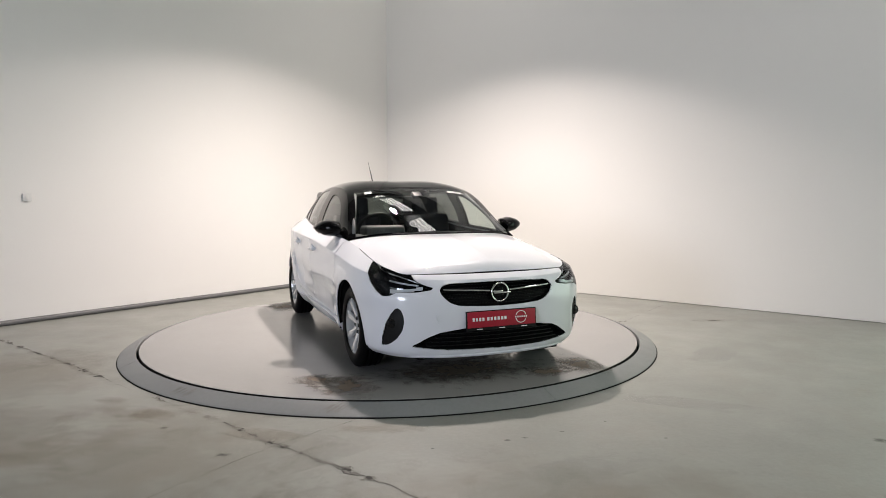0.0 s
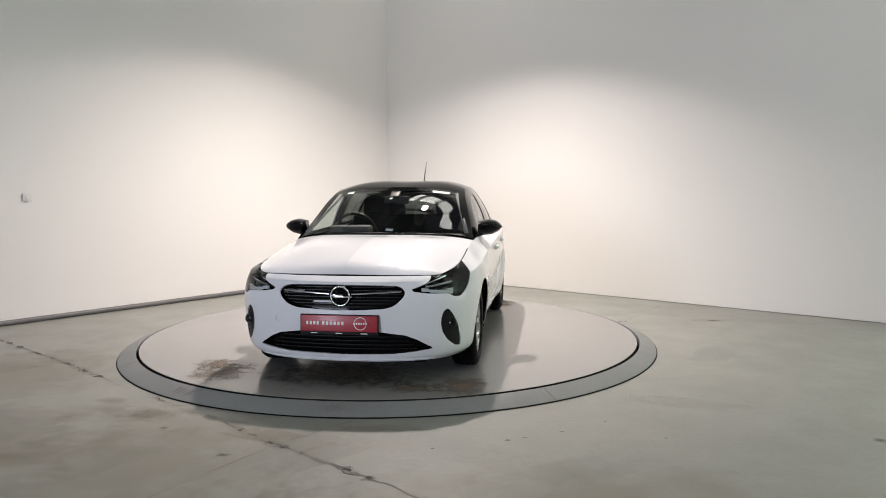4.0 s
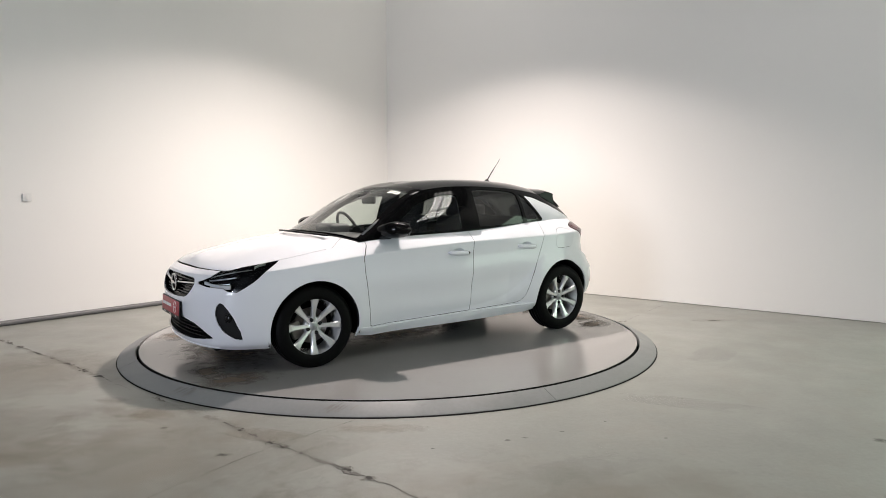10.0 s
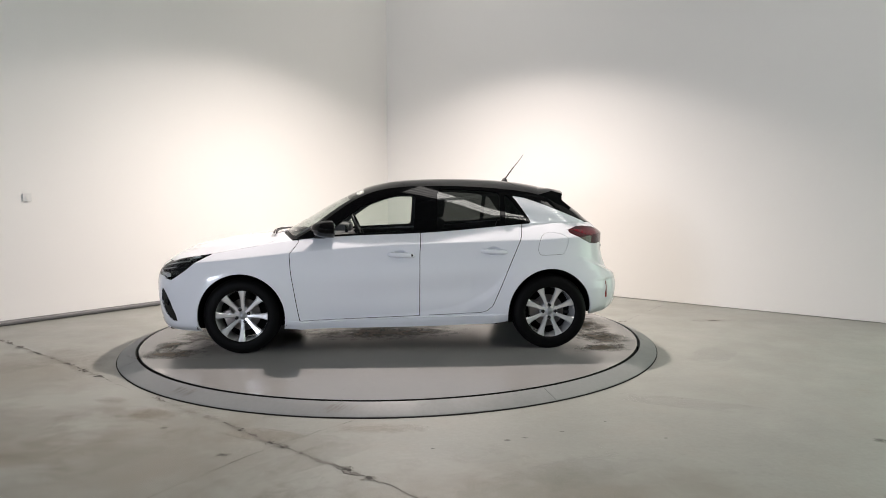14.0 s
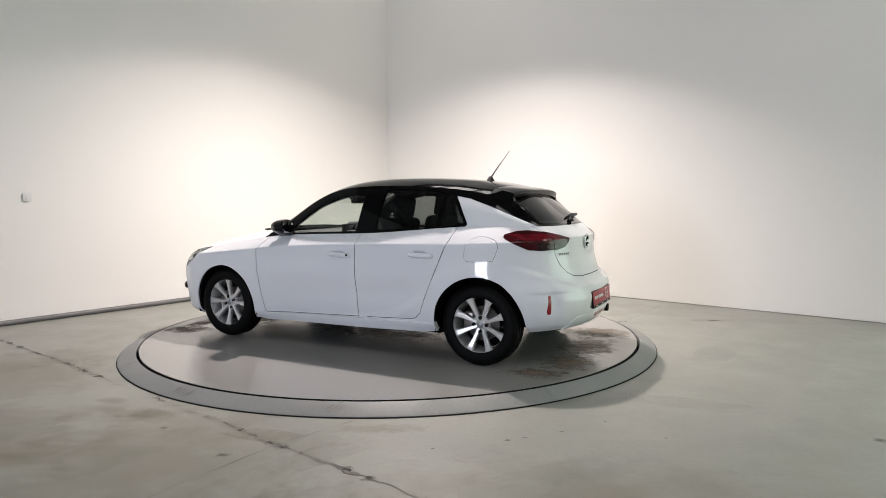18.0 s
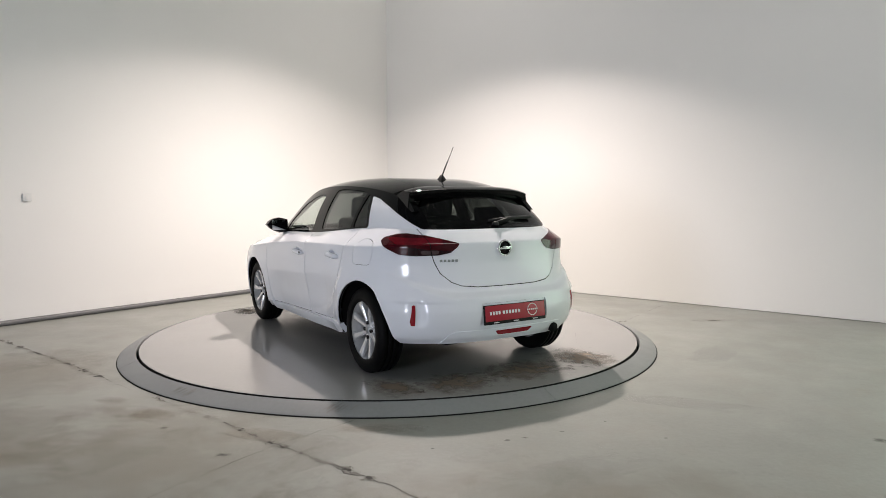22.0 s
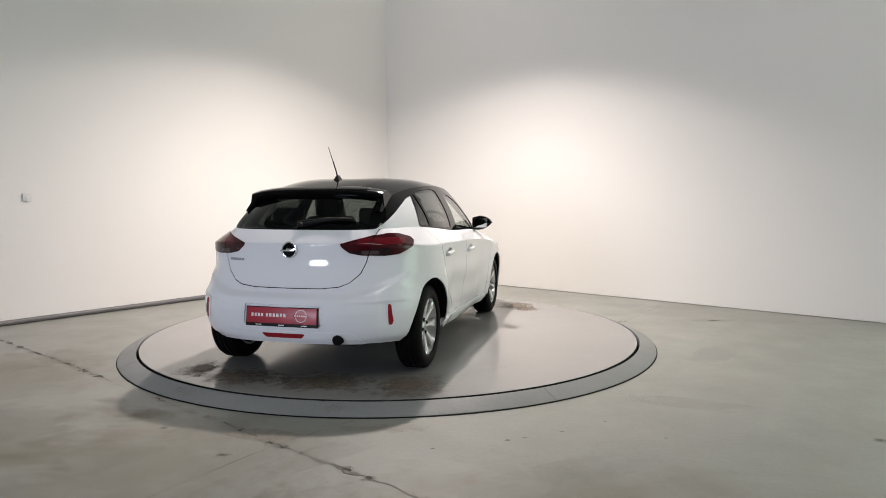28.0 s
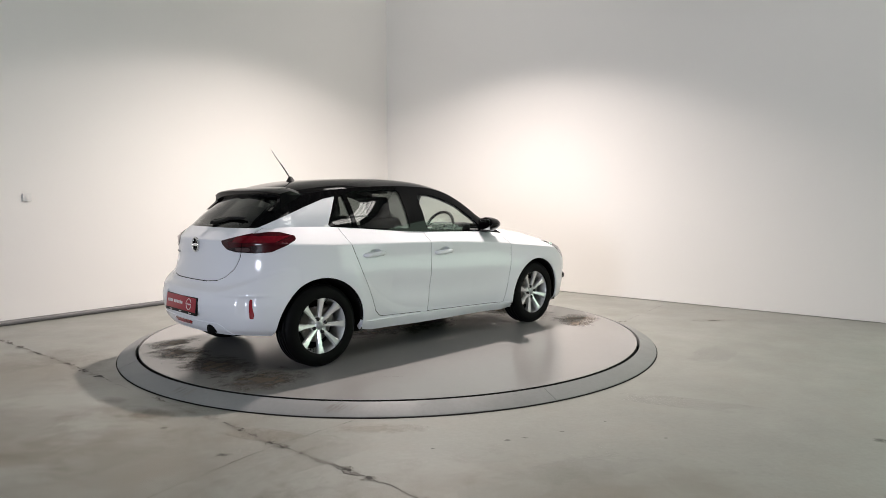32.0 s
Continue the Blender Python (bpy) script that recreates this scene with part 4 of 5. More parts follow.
tail = round_corner([(-1.43, 0.73, 0.992), (-1.55, 0.72, 1.018), (-1.63, 0.68, 1.022), (-1.72, 0.58, 1.008), (-1.785, 0.45, 0.978), (-1.808, 0.352, 0.953), (-1.812, 0.37, 0.93), (-1.805, 0.42, 0.892),
                     (-1.78, 0.50, 0.876), (-1.70, 0.64, 0.870), (-1.62, 0.72, 0.878), (-1.52, 0.76, 0.922), (-1.44, 0.765, 0.966)], -1.0, -1, 0)
shell.cut({"quarter_panel"}, tail, "tail_lamp")
shell.cut({"tailgate"}, tail, "gate_lamp")
shell.cut({"tail_lamp"}, lambda V, U: -0.003 - tail(V, U), "gone")
smoke = lambda V, U: np.maximum(V[:, 2] - (0.905 + 0.03 * np.clip((V[:, 1] - 0.35) / 0.35, 0, 1) ** 2), V[:, 1] - 0.68)
bright = lambda V, U: np.maximum.reduce([0.945 - V[:, 2] + 0.02 * np.clip((0.5 - V[:, 1]) / 0.15, 0, 1), V[:, 2] - 0.990 + 0.02 * np.clip((0.5 - V[:, 1]) / 0.15, 0, 1), V[:, 1] - 0.735, 0.47 - V[:, 1]])
for who in ("gate_lamp", "tail_lamp"):
    shell.cut({who}, smoke, who + "_smoked")
    shell.cut({who}, bright, who + "_bright")
    shell.cut({who + "_smoked"}, lambda V, U: np.maximum(np.abs(V[:, 1] - 0.555) - 0.055, np.abs(V[:, 2] - 0.896) - 0.013), who + "_reverse")
scoop = from_back([(-0.3, 0.552), (0.278, 0.550), (0.290, 0.41), (-0.3, 0.405)])
shell.cut({"rear_bumper"}, scoop, "plate_scoop")
skid = from_back([(-0.3, 0.372), (0.455, 0.368), (0.50, 0.345), (0.575, 0.2), (-0.3, 0.2)])
shell.cut({"rear_bumper"}, skid, "skid_panel")
refl = from_back([(0.688, 0.555), (0.708, 0.545), (0.722, 0.44), (0.714, 0.41), (0.694, 0.41)])
shell.cut({"rear_bumper"}, refl, "reflector")
rear_fog = from_back([(-0.3, 0.356), (0.165, 0.356), (0.132, 0.322), (-0.3, 0.319)])
shell.cut({"rear_bumper", "skid_panel"}, rear_fog, "rear_fog")
lamp = round_corner([(2.0, 0.462, 0.668), (1.975, 0.52, 0.688), (1.95, 0.565, 0.708), (1.92, 0.60, 0.745), (1.90, 0.62, 0.80), (1.70, 0.74, 0.90), (1.50, 0.76, 0.90), (1.535, 0.77, 0.806), (1.622, 0.79, 0.742), (1.702, 0.80, 0.682), (1.775, 0.79, 0.638),
                     (1.82, 0.76, 0.606), (1.865, 0.72, 0.610), (1.89, 0.68, 0.632), (1.96, 0.56, 0.638), (2.0, 0.475, 0.652)], 1.0, 1, 0)
shell.cut({"front_bumper", "low"}, lamp, "head_lamp")
shell.cut({"head_lamp"}, lambda V, U: -0.003 - lamp(V, U), "gone")
grille = from_front([(-0.3, 0.697), (0.35, 0.694), (0.405, 0.682), (0.432, 0.650), (0.42, 0.615), (0.365, 0.562), (0.28, 0.538), (-0.3, 0.522)], 1)
shell.cut({"front_bumper"}, grille, "upper_grille")
intake = from_front([(-0.3, 0.386), (0.27, 0.388), (0.43, 0.366), (0.50, 0.337), (0.61, 0.268), (0.50, 0.252), (0.36, 0.238), (-0.3, 0.226)])
shell.cut({"front_bumper"}, intake, "intake")
fog = from_front([(0.690, 0.532), (0.672, 0.514), (0.659, 0.478), (0.655, 0.430), (0.664, 0.375), (0.692, 0.318), (0.735, 0.270), (0.764, 0.262), (0.768, 0.320), (0.755, 0.420), (0.732, 0.485), (0.708, 0.526)])
shell.cut({"front_bumper"}, fog, "fog_recess")
# greenhouse
white = from_side([(-0.965, 1.300), (-0.985, 1.278), (-1.088, 1.260), (-1.258, 1.202), (-1.454, 1.124), (-1.68, 1.030), (-1.75, 0.8), (-1.0, 0.8), (-1.09, 1.03), (-1.122, 1.058), (-1.10, 1.10), (-1.02, 1.225)])
shell.cut({"side"}, white, "quarter_upper")
win_front = from_side([(0.560, 0.962), (0.515, 1.035), (0.413, 1.115), (0.290, 1.200), (0.115, 1.264), (0.0, 1.290), (-0.155, 1.290), (-0.135, 0.992)], radius=0.03)
win_rear = from_side([(-0.325, 1.006), (-0.340, 1.328), (-0.46, 1.338), (-0.74, 1.325), (-0.874, 1.305), (-0.863, 1.030)], radius=0.03)
win_quarter = from_side([(-0.900, 1.036), (-0.912, 1.298), (-0.95, 1.275), (-0.99, 1.215), (-1.090, 1.080), (-1.075, 1.058)], radius=0.02)
shell.cut({"side"}, win_front, "glass_front")
shell.cut({"side"}, win_rear, "glass_rear")
shell.cut({"side"}, win_quarter, "glass_quarter")
screen_in = lambda V, U: np.maximum.reduce([0.055 - U[:, 0], U[:, 0] - 0.965, U[:, 1] - (0.925 - 0.02 * U[:, 0])])
shell.cut({"screen"}, screen_in, "glass_screen")
shell.cut({"screen"}, lambda V, U: U[:, 0] - 0.05, "cowl")
hatch_in = lambda V, U: np.maximum.reduce([0.27 - U[:, 0], U[:, 0] - 0.955, U[:, 1] - (0.90 - 0.02 * U[:, 0])])
shell.cut({"hatch"}, hatch_in, "glass_hatch")
wing_top = lambda V, U: np.maximum(0.713 + (V[:, 0] - 1.052) * 0.97 - V[:, 1], V[:, 0] - 1.143)
shell.cut({"bonnet"}, wing_top, "wing_top")
shell.cut({"bonnet"}, band(wing_top, -1, GAP), "bonnet_gap")
shell.cut({"bonnet"}, lambda V, U: np.minimum(np.where(V[:, 0] > 1.12, 0.990 - U[:, 1], 1.0), np.where(V[:, 0] > 1.6, U[:, 0] - 0.009, 1.0)), "bonnet_gap")
shell.face_outwards()
shell.normals_cache = shell.normals()

# ---- the car: its parts ----
car = new("hatchback_car")
tagged(car, "white five-door hatchback with gloss black roof on a turntable", "car")
SIDES = (("L", 1), ("R", -1))

part("roof", shell.take({"roof"}), M_BLACK, car, "gloss black roof panel")
part("bonnet", shell.take({"bonnet"}, rim=0.004), M_WHITE, car)
bumper = part("front_bumper", shell.take({"front_bumper"}, rim=0.010), M_WHITE, car)
rear_bumper = part("rear_bumper", shell.take({"rear_bumper"}, rim=0.014), M_WHITE, car)
part("plate_scoop", shell.take({"plate_scoop"}, offset=-0.010, rim=-0.010), M_WHITE, rear_bumper)
part("skid_panel", shell.take({"skid_panel"}, offset=0.005, rim=0.020), M_WHITE, rear_bumper)
tailgate = part("tailgate", shell.take({"tailgate"}, rim=0.004), M_WHITE, car)
part("rear_window", shell.take({"glass_hatch"}, rim=0), M_GLASS_REAR, tailgate, "dark tinted rear window").visible_shadow = False
part("window_surround", shell.take({"hatch"}), M_BLACK, tailgate, "gloss black surround of the rear window")
part("windscreen_surround", shell.take({"screen"}), M_BLACK, car, "gloss black pillars and windscreen border")
part("bonnet_seal", shell.take({"bonnet_gap"}, offset=-0.0045, rim=0), M_GAP, car, "black gap round the bonnet")
part("tailgate_seal", shell.take({"gate_gap"}, offset=-0.0045, rim=0), M_GAP, car, "black rubber seal of the tailgate")
part("cowl", shell.take({"cowl"}, offset=-0.012), M_PLASTIC, car, "matt black plastic cowl under the windscreen")
part("windscreen", shell.take({"glass_screen"}, rim=0), M_GLASS, car, "clear windscreen reflecting the roof lights").visible_shadow = False
for s, sg in SIDES:
    part("wing", shell.take({"low"}, s, rim=0.006), M_WHITE, car)
    part("wing_corner", shell.take({"wing_top"}, s, rim=0.004), M_WHITE, car)
    part("sill", shell.take({"sill"}, s, offset=lambda V: 0.022 * np.clip((0.90 - np.abs(V[:, 0])) / 0.10, 0, 1), rim=0.036), M_WHITE, car)
    part("door_seal", shell.take({"door_gap"}, s, offset=-0.0045, rim=0), M_GAP, car, "black rubber door seal")
    quarter = {"quarter_panel", "quarter_upper"} | ({"flap_gap", "fuel_flap"} if s == "R" else set())
    part("quarter_panel", shell.take(quarter, s, rim=0.008), M_WHITE, car)
    if s == "L":
        part("fuel_flap", shell.take({"fuel_flap"}, s, rim=0.004), M_WHITE, car)
    part("window_frame", shell.take({"side"}, s, offset=0.001), M_BLACK, car, "gloss black window frames and pillars")
    fd = part("front_door", shell.take({"front_door"}, s, rim=0.004), M_WHITE, car)
    rd = part("rear_door", shell.take({"rear_door"}, s, rim=0.004), M_WHITE, car)
    for p, lab in ((fd, "front_grip"), (rd, "rear_grip")):
        part("grip_bowl", shell.take({lab}, s, offset=lambda V: -0.020 * np.clip(1 - np.hypot((V[:, 0] - V[:, 0].mean()) / 0.064, (V[:, 2] - V[:, 2].mean()) / 0.038) ** 2, 0, 1) - 0.002, rim=0), M_WHITE, p)
    part("door_step", shell.take({"door_step"}, s, rim=0.006), M_WHITE, car)
    for p, lab, mat in ((fd, "glass_front", M_GLASS), (rd, "glass_rear", M_GLASS_DARK), (rd, "glass_quarter", M_GLASS_DARK)):
        part("window", shell.take({lab}, s, offset=-0.004, rim=0), mat, p, "side window glass").visible_shadow = False
    # lamps in the tail
    tl = part("tail_lamp", shell.take({"tail_lamp"}, s, offset=0.004, rim=0.03), M_RED, car, "dark red tail lamp wrapped round the corner")
    part("smoked_lens", shell.take({"tail_lamp_smoked"}, s, offset=0.004, rim=0.03), M_SMOKE, tl)
    gl = part("tailgate_lamp", shell.take({"gate_lamp"}, s, offset=0.004, rim=0.03), M_RED, tailgate, "dark red inner tail lamp")
    part("smoked_lens", shell.take({"gate_lamp_smoked"}, s, offset=0.004, rim=0.03), M_SMOKE, gl, "smoked clear lens strip")
    part("reversing_lens", shell.take({"gate_lamp_reverse"}, s, offset=0.005, rim=0.02), M_REVERSE, gl, "pale clear reversing lens")
    if "tail_lamp_reverse" in shell.lab:
        part("reversing_lens", shell.take({"tail_lamp_reverse"}, s, offset=0.005, rim=0.02), M_REVERSE, tl)
    part("red_band", shell.take({"tail_lamp_bright"}, s, offset=0.005, rim=0.02), M_RED_BAND, tl)
    part("red_band", shell.take({"gate_lamp_bright"}, s, offset=0.005, rim=0.02), M_RED_BAND, gl)
    part("reflector", shell.take({"reflector"}, s, offset=0.003, rim=0.02), M_RED_BRIGHT, rear_bumper, "upright red reflector")
    # head lamps: clear cover, black bowl behind it, light bars
    hl = part("head_lamp", shell.take({"head_lamp"}, s, offset=-0.055, rim=-0.055), M_LAMP_IN, car, "slim black head lamp behind clear lens")
    part("lens", shell.take({"head_lamp"}, s, rim=0), M_LENS, hl, "clear plastic lens").visible_shadow = False
    part("fog_recess", shell.take({"fog_recess"}, s, offset=-0.008, rim=-0.008), M_PLASTIC, bumper, "black leaf-shaped fog lamp recess")
part("rear_fog_lamp", shell.take({"rear_fog"}, offset=0.002, rim=0.02), M_RED_BRIGHT, rear_bumper, "red rear fog lamp strip")
part("grille_backing", shell.take({"upper_grille"}, offset=-0.045, rim=-0.045), M_BLACK, bumper, "black back of the grille")
part("intake_backing", shell.take({"intake"}, offset=-0.07, rim=-0.07), M_UNDER, bumper, "black back of the lower intake")

# lining of the cabin, behind all opaque panels
part("cabin_lining", shell.take({"low", "front_door", "rear_door", "quarter_panel", "quarter_upper", "side", "sill", "door_step", "front_grip", "rear_grip", "flap_gap", "fuel_flap", "wing_top", "gone", "tailgate", "rear_bumper", "front_bumper", "tail_lamp", "gate_lamp"} - {"gone"}, offset=-0.028, rim=0), M_LINER, car, "dark cabin lining")
part("headliner", shell.take({"roof"}, offset=-0.03, rim=0), M_HEADLINER, car, "grey headliner")


def surface_x(level_y, z, front=True):
    """Place on the nose or tail at this distance from the middle and height."""
    zs = np.array([float(r.z(r.nose if front else r.tail)) for r in LEVELS])
    xs = []
    for r in LEVELS:
        w = float(r.width(1.8))
        p, q = r.front if front else r.rear
        e = r.nose if front else r.tail
        xs.append(e * max(0.0, 1 - min(1, abs(level_y) / w) ** q) ** (1 / p))
    return float(np.interp(z, zs, xs))


def surface_y(x, z):
    zs = np.array([float(r.z(x)) for r in LEVELS])
    return float(np.interp(z, zs, [float(r.y(x)) for r in LEVELS]))


# grille: rows of small studs, a chrome bar each side of the emblem
def grille_mesh():
    bm = bmesh.new()
    for i, z in enumerate(np.arange(0.530, 0.700, 0.021)):
        for k in range(-20, 21):
            y = k * 0.022 + (0.011 if i % 2 else 0)
            if inside_polygon(np.array([[abs(y), z]]), [(-0.3, 0.69), (0.35, 0.687), (0.40, 0.675), (0.42, 0.65), (0.41, 0.615), (0.36, 0.57), (0.28, 0.546), (-0.3, 0.532)])[0] > -0.006:
                continue
            b = bmesh.ops.create_cube(bm, size=1)["verts"]
            bmesh.ops.scale(bm, vec=(0.012, 0.016, 0.006), verts=b)
            bmesh.ops.translate(bm, vec=(surface_x(y, z) - 0.036, y, z), verts=b)
    return bm


g = part("grille_studs", grille_mesh(), M_LAMP_IN, bumper, "gloss black studded grille mesh", smooth=False)
g["kind"] = "stuff"


def arc_strip(y0, y1, z0, z1, depth, thick, height, n=18, front=True, back=0.0):
    """A bar that follows the curve of nose or tail."""
    bm = bmesh.new()
    rings = []
    way = 1 if front else -1
    for i in range(n + 1):
        y = y0 + (y1 - y0) * i / n
        z = z0 + (z1 - z0) * i / n
        x = surface_x(y, z, front) - way * depth
        h = height * (1.0 if not back else 1 - back * i / n)
        rings.append([bm.verts.new((x + way * a, y, z + b)) for a, b in ((0, -h / 2), (thick * 0.8, -h / 2), (thick, -h / 4), (thick, h / 4), (thick * 0.8, h / 2), (0, h / 2))])
    for a, b in zip(rings, rings[1:]):
        for k in range(6):
            bm.faces.new((a[k], a[(k + 1) % 6], b[(k + 1) % 6], b[k]))
    bm.faces.new(rings[0])
    bm.faces.new(rings[-1])
    bmesh.ops.recalc_face_normals(bm, faces=bm.faces)
    return bm


for sg in (1, -1):
    sharpen(part("chrome_bar", arc_strip(sg * 0.075, sg * 0.405, 0.634, 0.652, 0.022, 0.018, 0.013), M_CHROME, bumper, "thin chrome bar across the grille"))
for z in (0.268, 0.296, 0.324, 0.352):
    half = 0.50 - (z - 0.268) * 1.0
    sharpen(part("intake_slat", arc_strip(-half, half, z, z, 0.058, 0.035, 0.010, 24), M_PLASTIC, bumper))
sharpen(part("chin_lip", arc_strip(-0.60, 0.60, 0.196, 0.196, 0.010, 0.020, 0.014, 30), M_WHITE, bumper))


def emblem(x, z, r, way, parent):
    """A plain chrome ring with a crossbar, on a dark round."""
    bm = bmesh.new()
    ring_pts = [(r, -0.006), (r + 0.001, 0.004), (r - 0.003, 0.009), (r - 0.008, 0.009), (r - 0.012, 0.002), (r - 0.012, -0.006)]
    body = lathe([(a, way * b) for a, b in ring_pts], 40, "X", (x, 0, z), closed=True)
    ob = part("emblem", body, M_CHROME, parent, "round chrome emblem ring with a crossbar")
    part("crossbar", merge(block((0.008, r * 1.9, 0.011), (x + way * 0.006, r * 0.25, z - 0.004), 0.003), block((0.008, r * 1.2, 0.011), (x + way * 0.007, -r * 0.3, z + 0.006), 0.003)), M_CHROME, ob)
    part("backing", lathe([(0.0, way * 0.0), (r - 0.010, way * 0.0), (r - 0.010, -way * 0.02)], 32, "X", (x, 0, z)), M_BLACK, ob)
    return ob


emblem(2.070, 0.622, 0.068, 1, bumper)
emblem(-1.858, 0.912, 0.058, -1, tailgate)
badge = merge(*[block((0.006, 0.020, 0.017), (surface_x(0.488 - 0.0265 * k, 0.838, False) - 0.001, 0.488 - 0.0265 * k, 0.838), 0.003) for k in range(5)])
part("name_badge", badge, M_STEEL, tailgate, "row of small chrome badge shapes")


def number_plate(x, z, way, lean, parent):
    """Dealer's red plate in a black frame; its writing as plain bars."""
    m = Matrix.Translation((x, 0, z)) @ Matrix.Rotation(lean, 4, "Y")
    f = part("number_plate", block((0.016, 0.532, 0.134), (0, 0, 0), 0.004), M_PLASTIC, parent, "red dealer plate in a black frame")
    f.matrix_local = m
    p = part("plate_face", block((0.006, 0.518, 0.106), (way * 0.0075, 0, 0.008), 0.002), M_PLATE, f)
    bars = [(0.215 - 0.0240 * k, 0.015, 0.023) for k in range(4)] + [(0.106 - 0.0262 * k, 0.0165, 0.023) for k in range(6)]
    bars += [(-0.145 - 0.0165 * (k - 2.5), 0.011, 0.012) for k in range(6)]
    bars = [block((0.004, w, h), (way * 0.0120, -way * y, 0.010), 0.0015) for y, w, h in bars]
    part("plate_ring", lathe([(0.043, way * 0.009), (0.043, way * 0.0125), (0.038, way * 0.0125), (0.038, way * 0.009)], 36, "X", (0, way * 0.145, 0.010), closed=True), M_LETTER, f, "white ring on the plate")
    part("ring_gap", block((0.004, 0.112, 0.020), (way * 0.0112, way * 0.145, 0.010), 0.001), M_PLATE, f)
    for b in bars:
        part("plate_bar", b, M_LETTER, f)
    for y in (-0.17, 0.0, 0.17):
        part("small_print", block((0.003, 0.045, 0.006), (way * 0.008, y, -0.056), 0.001), M_LETTER, f)
    return f


number_plate(2.098, 0.437, 1, radians(-4), bumper)
number_plate(-1.982, 0.468, -1, radians(7), rear_bumper)

# details of the lamps
for sg in (1, -1):
    hl = [o for o in car.children if o.name.startswith("head_lamp")][0 if sg > 0 else 1]

    def on_corner(hints, out, wide):
        bm = bmesh.new()
        rings = []
        for x, y, z in hints:
            n = Vector((x - 1.0, y * 0.9, 0)).normalized()
            c = Vector((x, y, z)) - n * out
            rings.append([bm.verts.new(c + Vector((0, 0, -wide))), bm.verts.new(c + n * 0.012 + Vector((0, 0, -wide))), bm.verts.new(c + n * 0.012 + Vector((0, 0, wide))), bm.verts.new(c + Vector((0, 0, wide)))])
        for a, b in zip(rings, rings[1:]):
            for k in range(4):
                bm.faces.new((a[k], a[(k + 1) % 4], b[(k + 1) % 4], b[k]))
        bm.faces.new(rings[0])
        bm.faces.new(rings[-1])
        for v in bm.verts:
            v.co.y *= sg
        bmesh.ops.recalc_face_normals(bm, faces=bm.faces)
        return bm

    def at(y, z):
        return (surface_x(y, z), y, z)

    def beside(x, z):
        return (x, surface_y(x, z), z)

    part("light_block", on_corner([at(0.535, 0.662), at(0.555, 0.660), at(0.578, 0.658)], 0.016, 0.011), M_LED, hl, "white daytime light block", smooth=False)
    part("light_bar", on_corner([at(0.578, 0.655), at(0.62, 0.651), at(0.665, 0.647)], 0.016, 0.0075), M_LED, hl, "white daytime light bar", smooth=False)
    part("grey_wedge", on_corner([at(0.595, 0.643), at(0.65, 0.639), at(0.69, 0.636), at(0.730, 0.640)], 0.021, 0.014), M_SWITCH, hl, "pale grey wedge at the lamp's foot", smooth=False)
    part("chrome_trim", on_corner([at(0.655, 0.657), at(0.69, 0.658), at(0.725, 0.664)], 0.014, 0.004), M_CHROME, hl, "thin chrome trim", smooth=False)
    part("chrome_trim", on_corner([at(0.55, 0.694), at(0.61, 0.716), at(0.67, 0.738), at(0.71, 0.752)], 0.018, 0.004), M_CHROME, hl, "thin chrome trim", smooth=False)
    part("tip_reflector", on_corner([beside(1.70, 0.768), beside(1.66, 0.782), beside(1.61, 0.793)], 0.020, 0.009), M_CHROME, hl, "bright reflector in the lamp's rear tip", smooth=False)
    part("lamp_divider", on_corner([at(0.56, 0.678), at(0.62, 0.684), at(0.68, 0.694), at(0.72, 0.704)], 0.024, 0.005), M_STEEL, hl, "grey bar across the lamp", smooth=False)
    for y, z in ((0.60, 0.692), (0.68, 0.702)):
        x = surface_x(y, z) - 0.055
        part("projector", lathe([(0.0, 0.026), (0.014, 0.022), (0.022, 0.010), (0.024, 0.0), (0.026, 0.004), (0.026, -0.03)], 24, "X", (x, sg * y, z)), M_LAMP_IN, hl, "small dark projector")
    # fog lamp in its recess
    fx = surface_x(0.70, 0.40)
    part("fog_lamp", lathe([(0.0, 0.010), (0.022, 0.006), (0.030, 0.0), (0.034, 0.004), (0.034, -0.02)], 24, "X", (fx - 0.016, sg * 0.715, 0.425)), M_LAMP_IN, bumper, "round fog lamp")

# parking sensors and tow cover
for y in (0.30, 0.61):
    for sg in (1, -1):
        x = surface_x(y, 0.565, False)
        part("parking_sensor", lathe([(0.0, -0.002), (0.009, -0.002), (0.010, 0.004)], 16, "X", (x - 0.001, sg * y, 0.560)), M_WHITE if y < 0.5 else M_SWITCH, rear_bumper)
part("tow_cover", lathe([(0.026, 0.0), (0.030, -0.003), (0.033, 0.0)], 24, "X", (surface_x(-0.43, 0.46) + 0.002, -0.43, 0.465)), M_WHITE, bumper)
part("tow_cover", lathe([(0.026, 0.0), (0.030, 0.003), (0.033, 0.0)], 24, "X", (surface_x(-0.41, 0.45, False) - 0.002, -0.42, 0.455)), M_WHITE, rear_bumper)
part("exhaust_pipe", tube([(-1.950, -0.385, 0.318), (-1.88, -0.385, 0.318), (-1.5, -0.38, 0.33)], 0.034, 20), M_UNDER, car, "dark steel exhaust end")

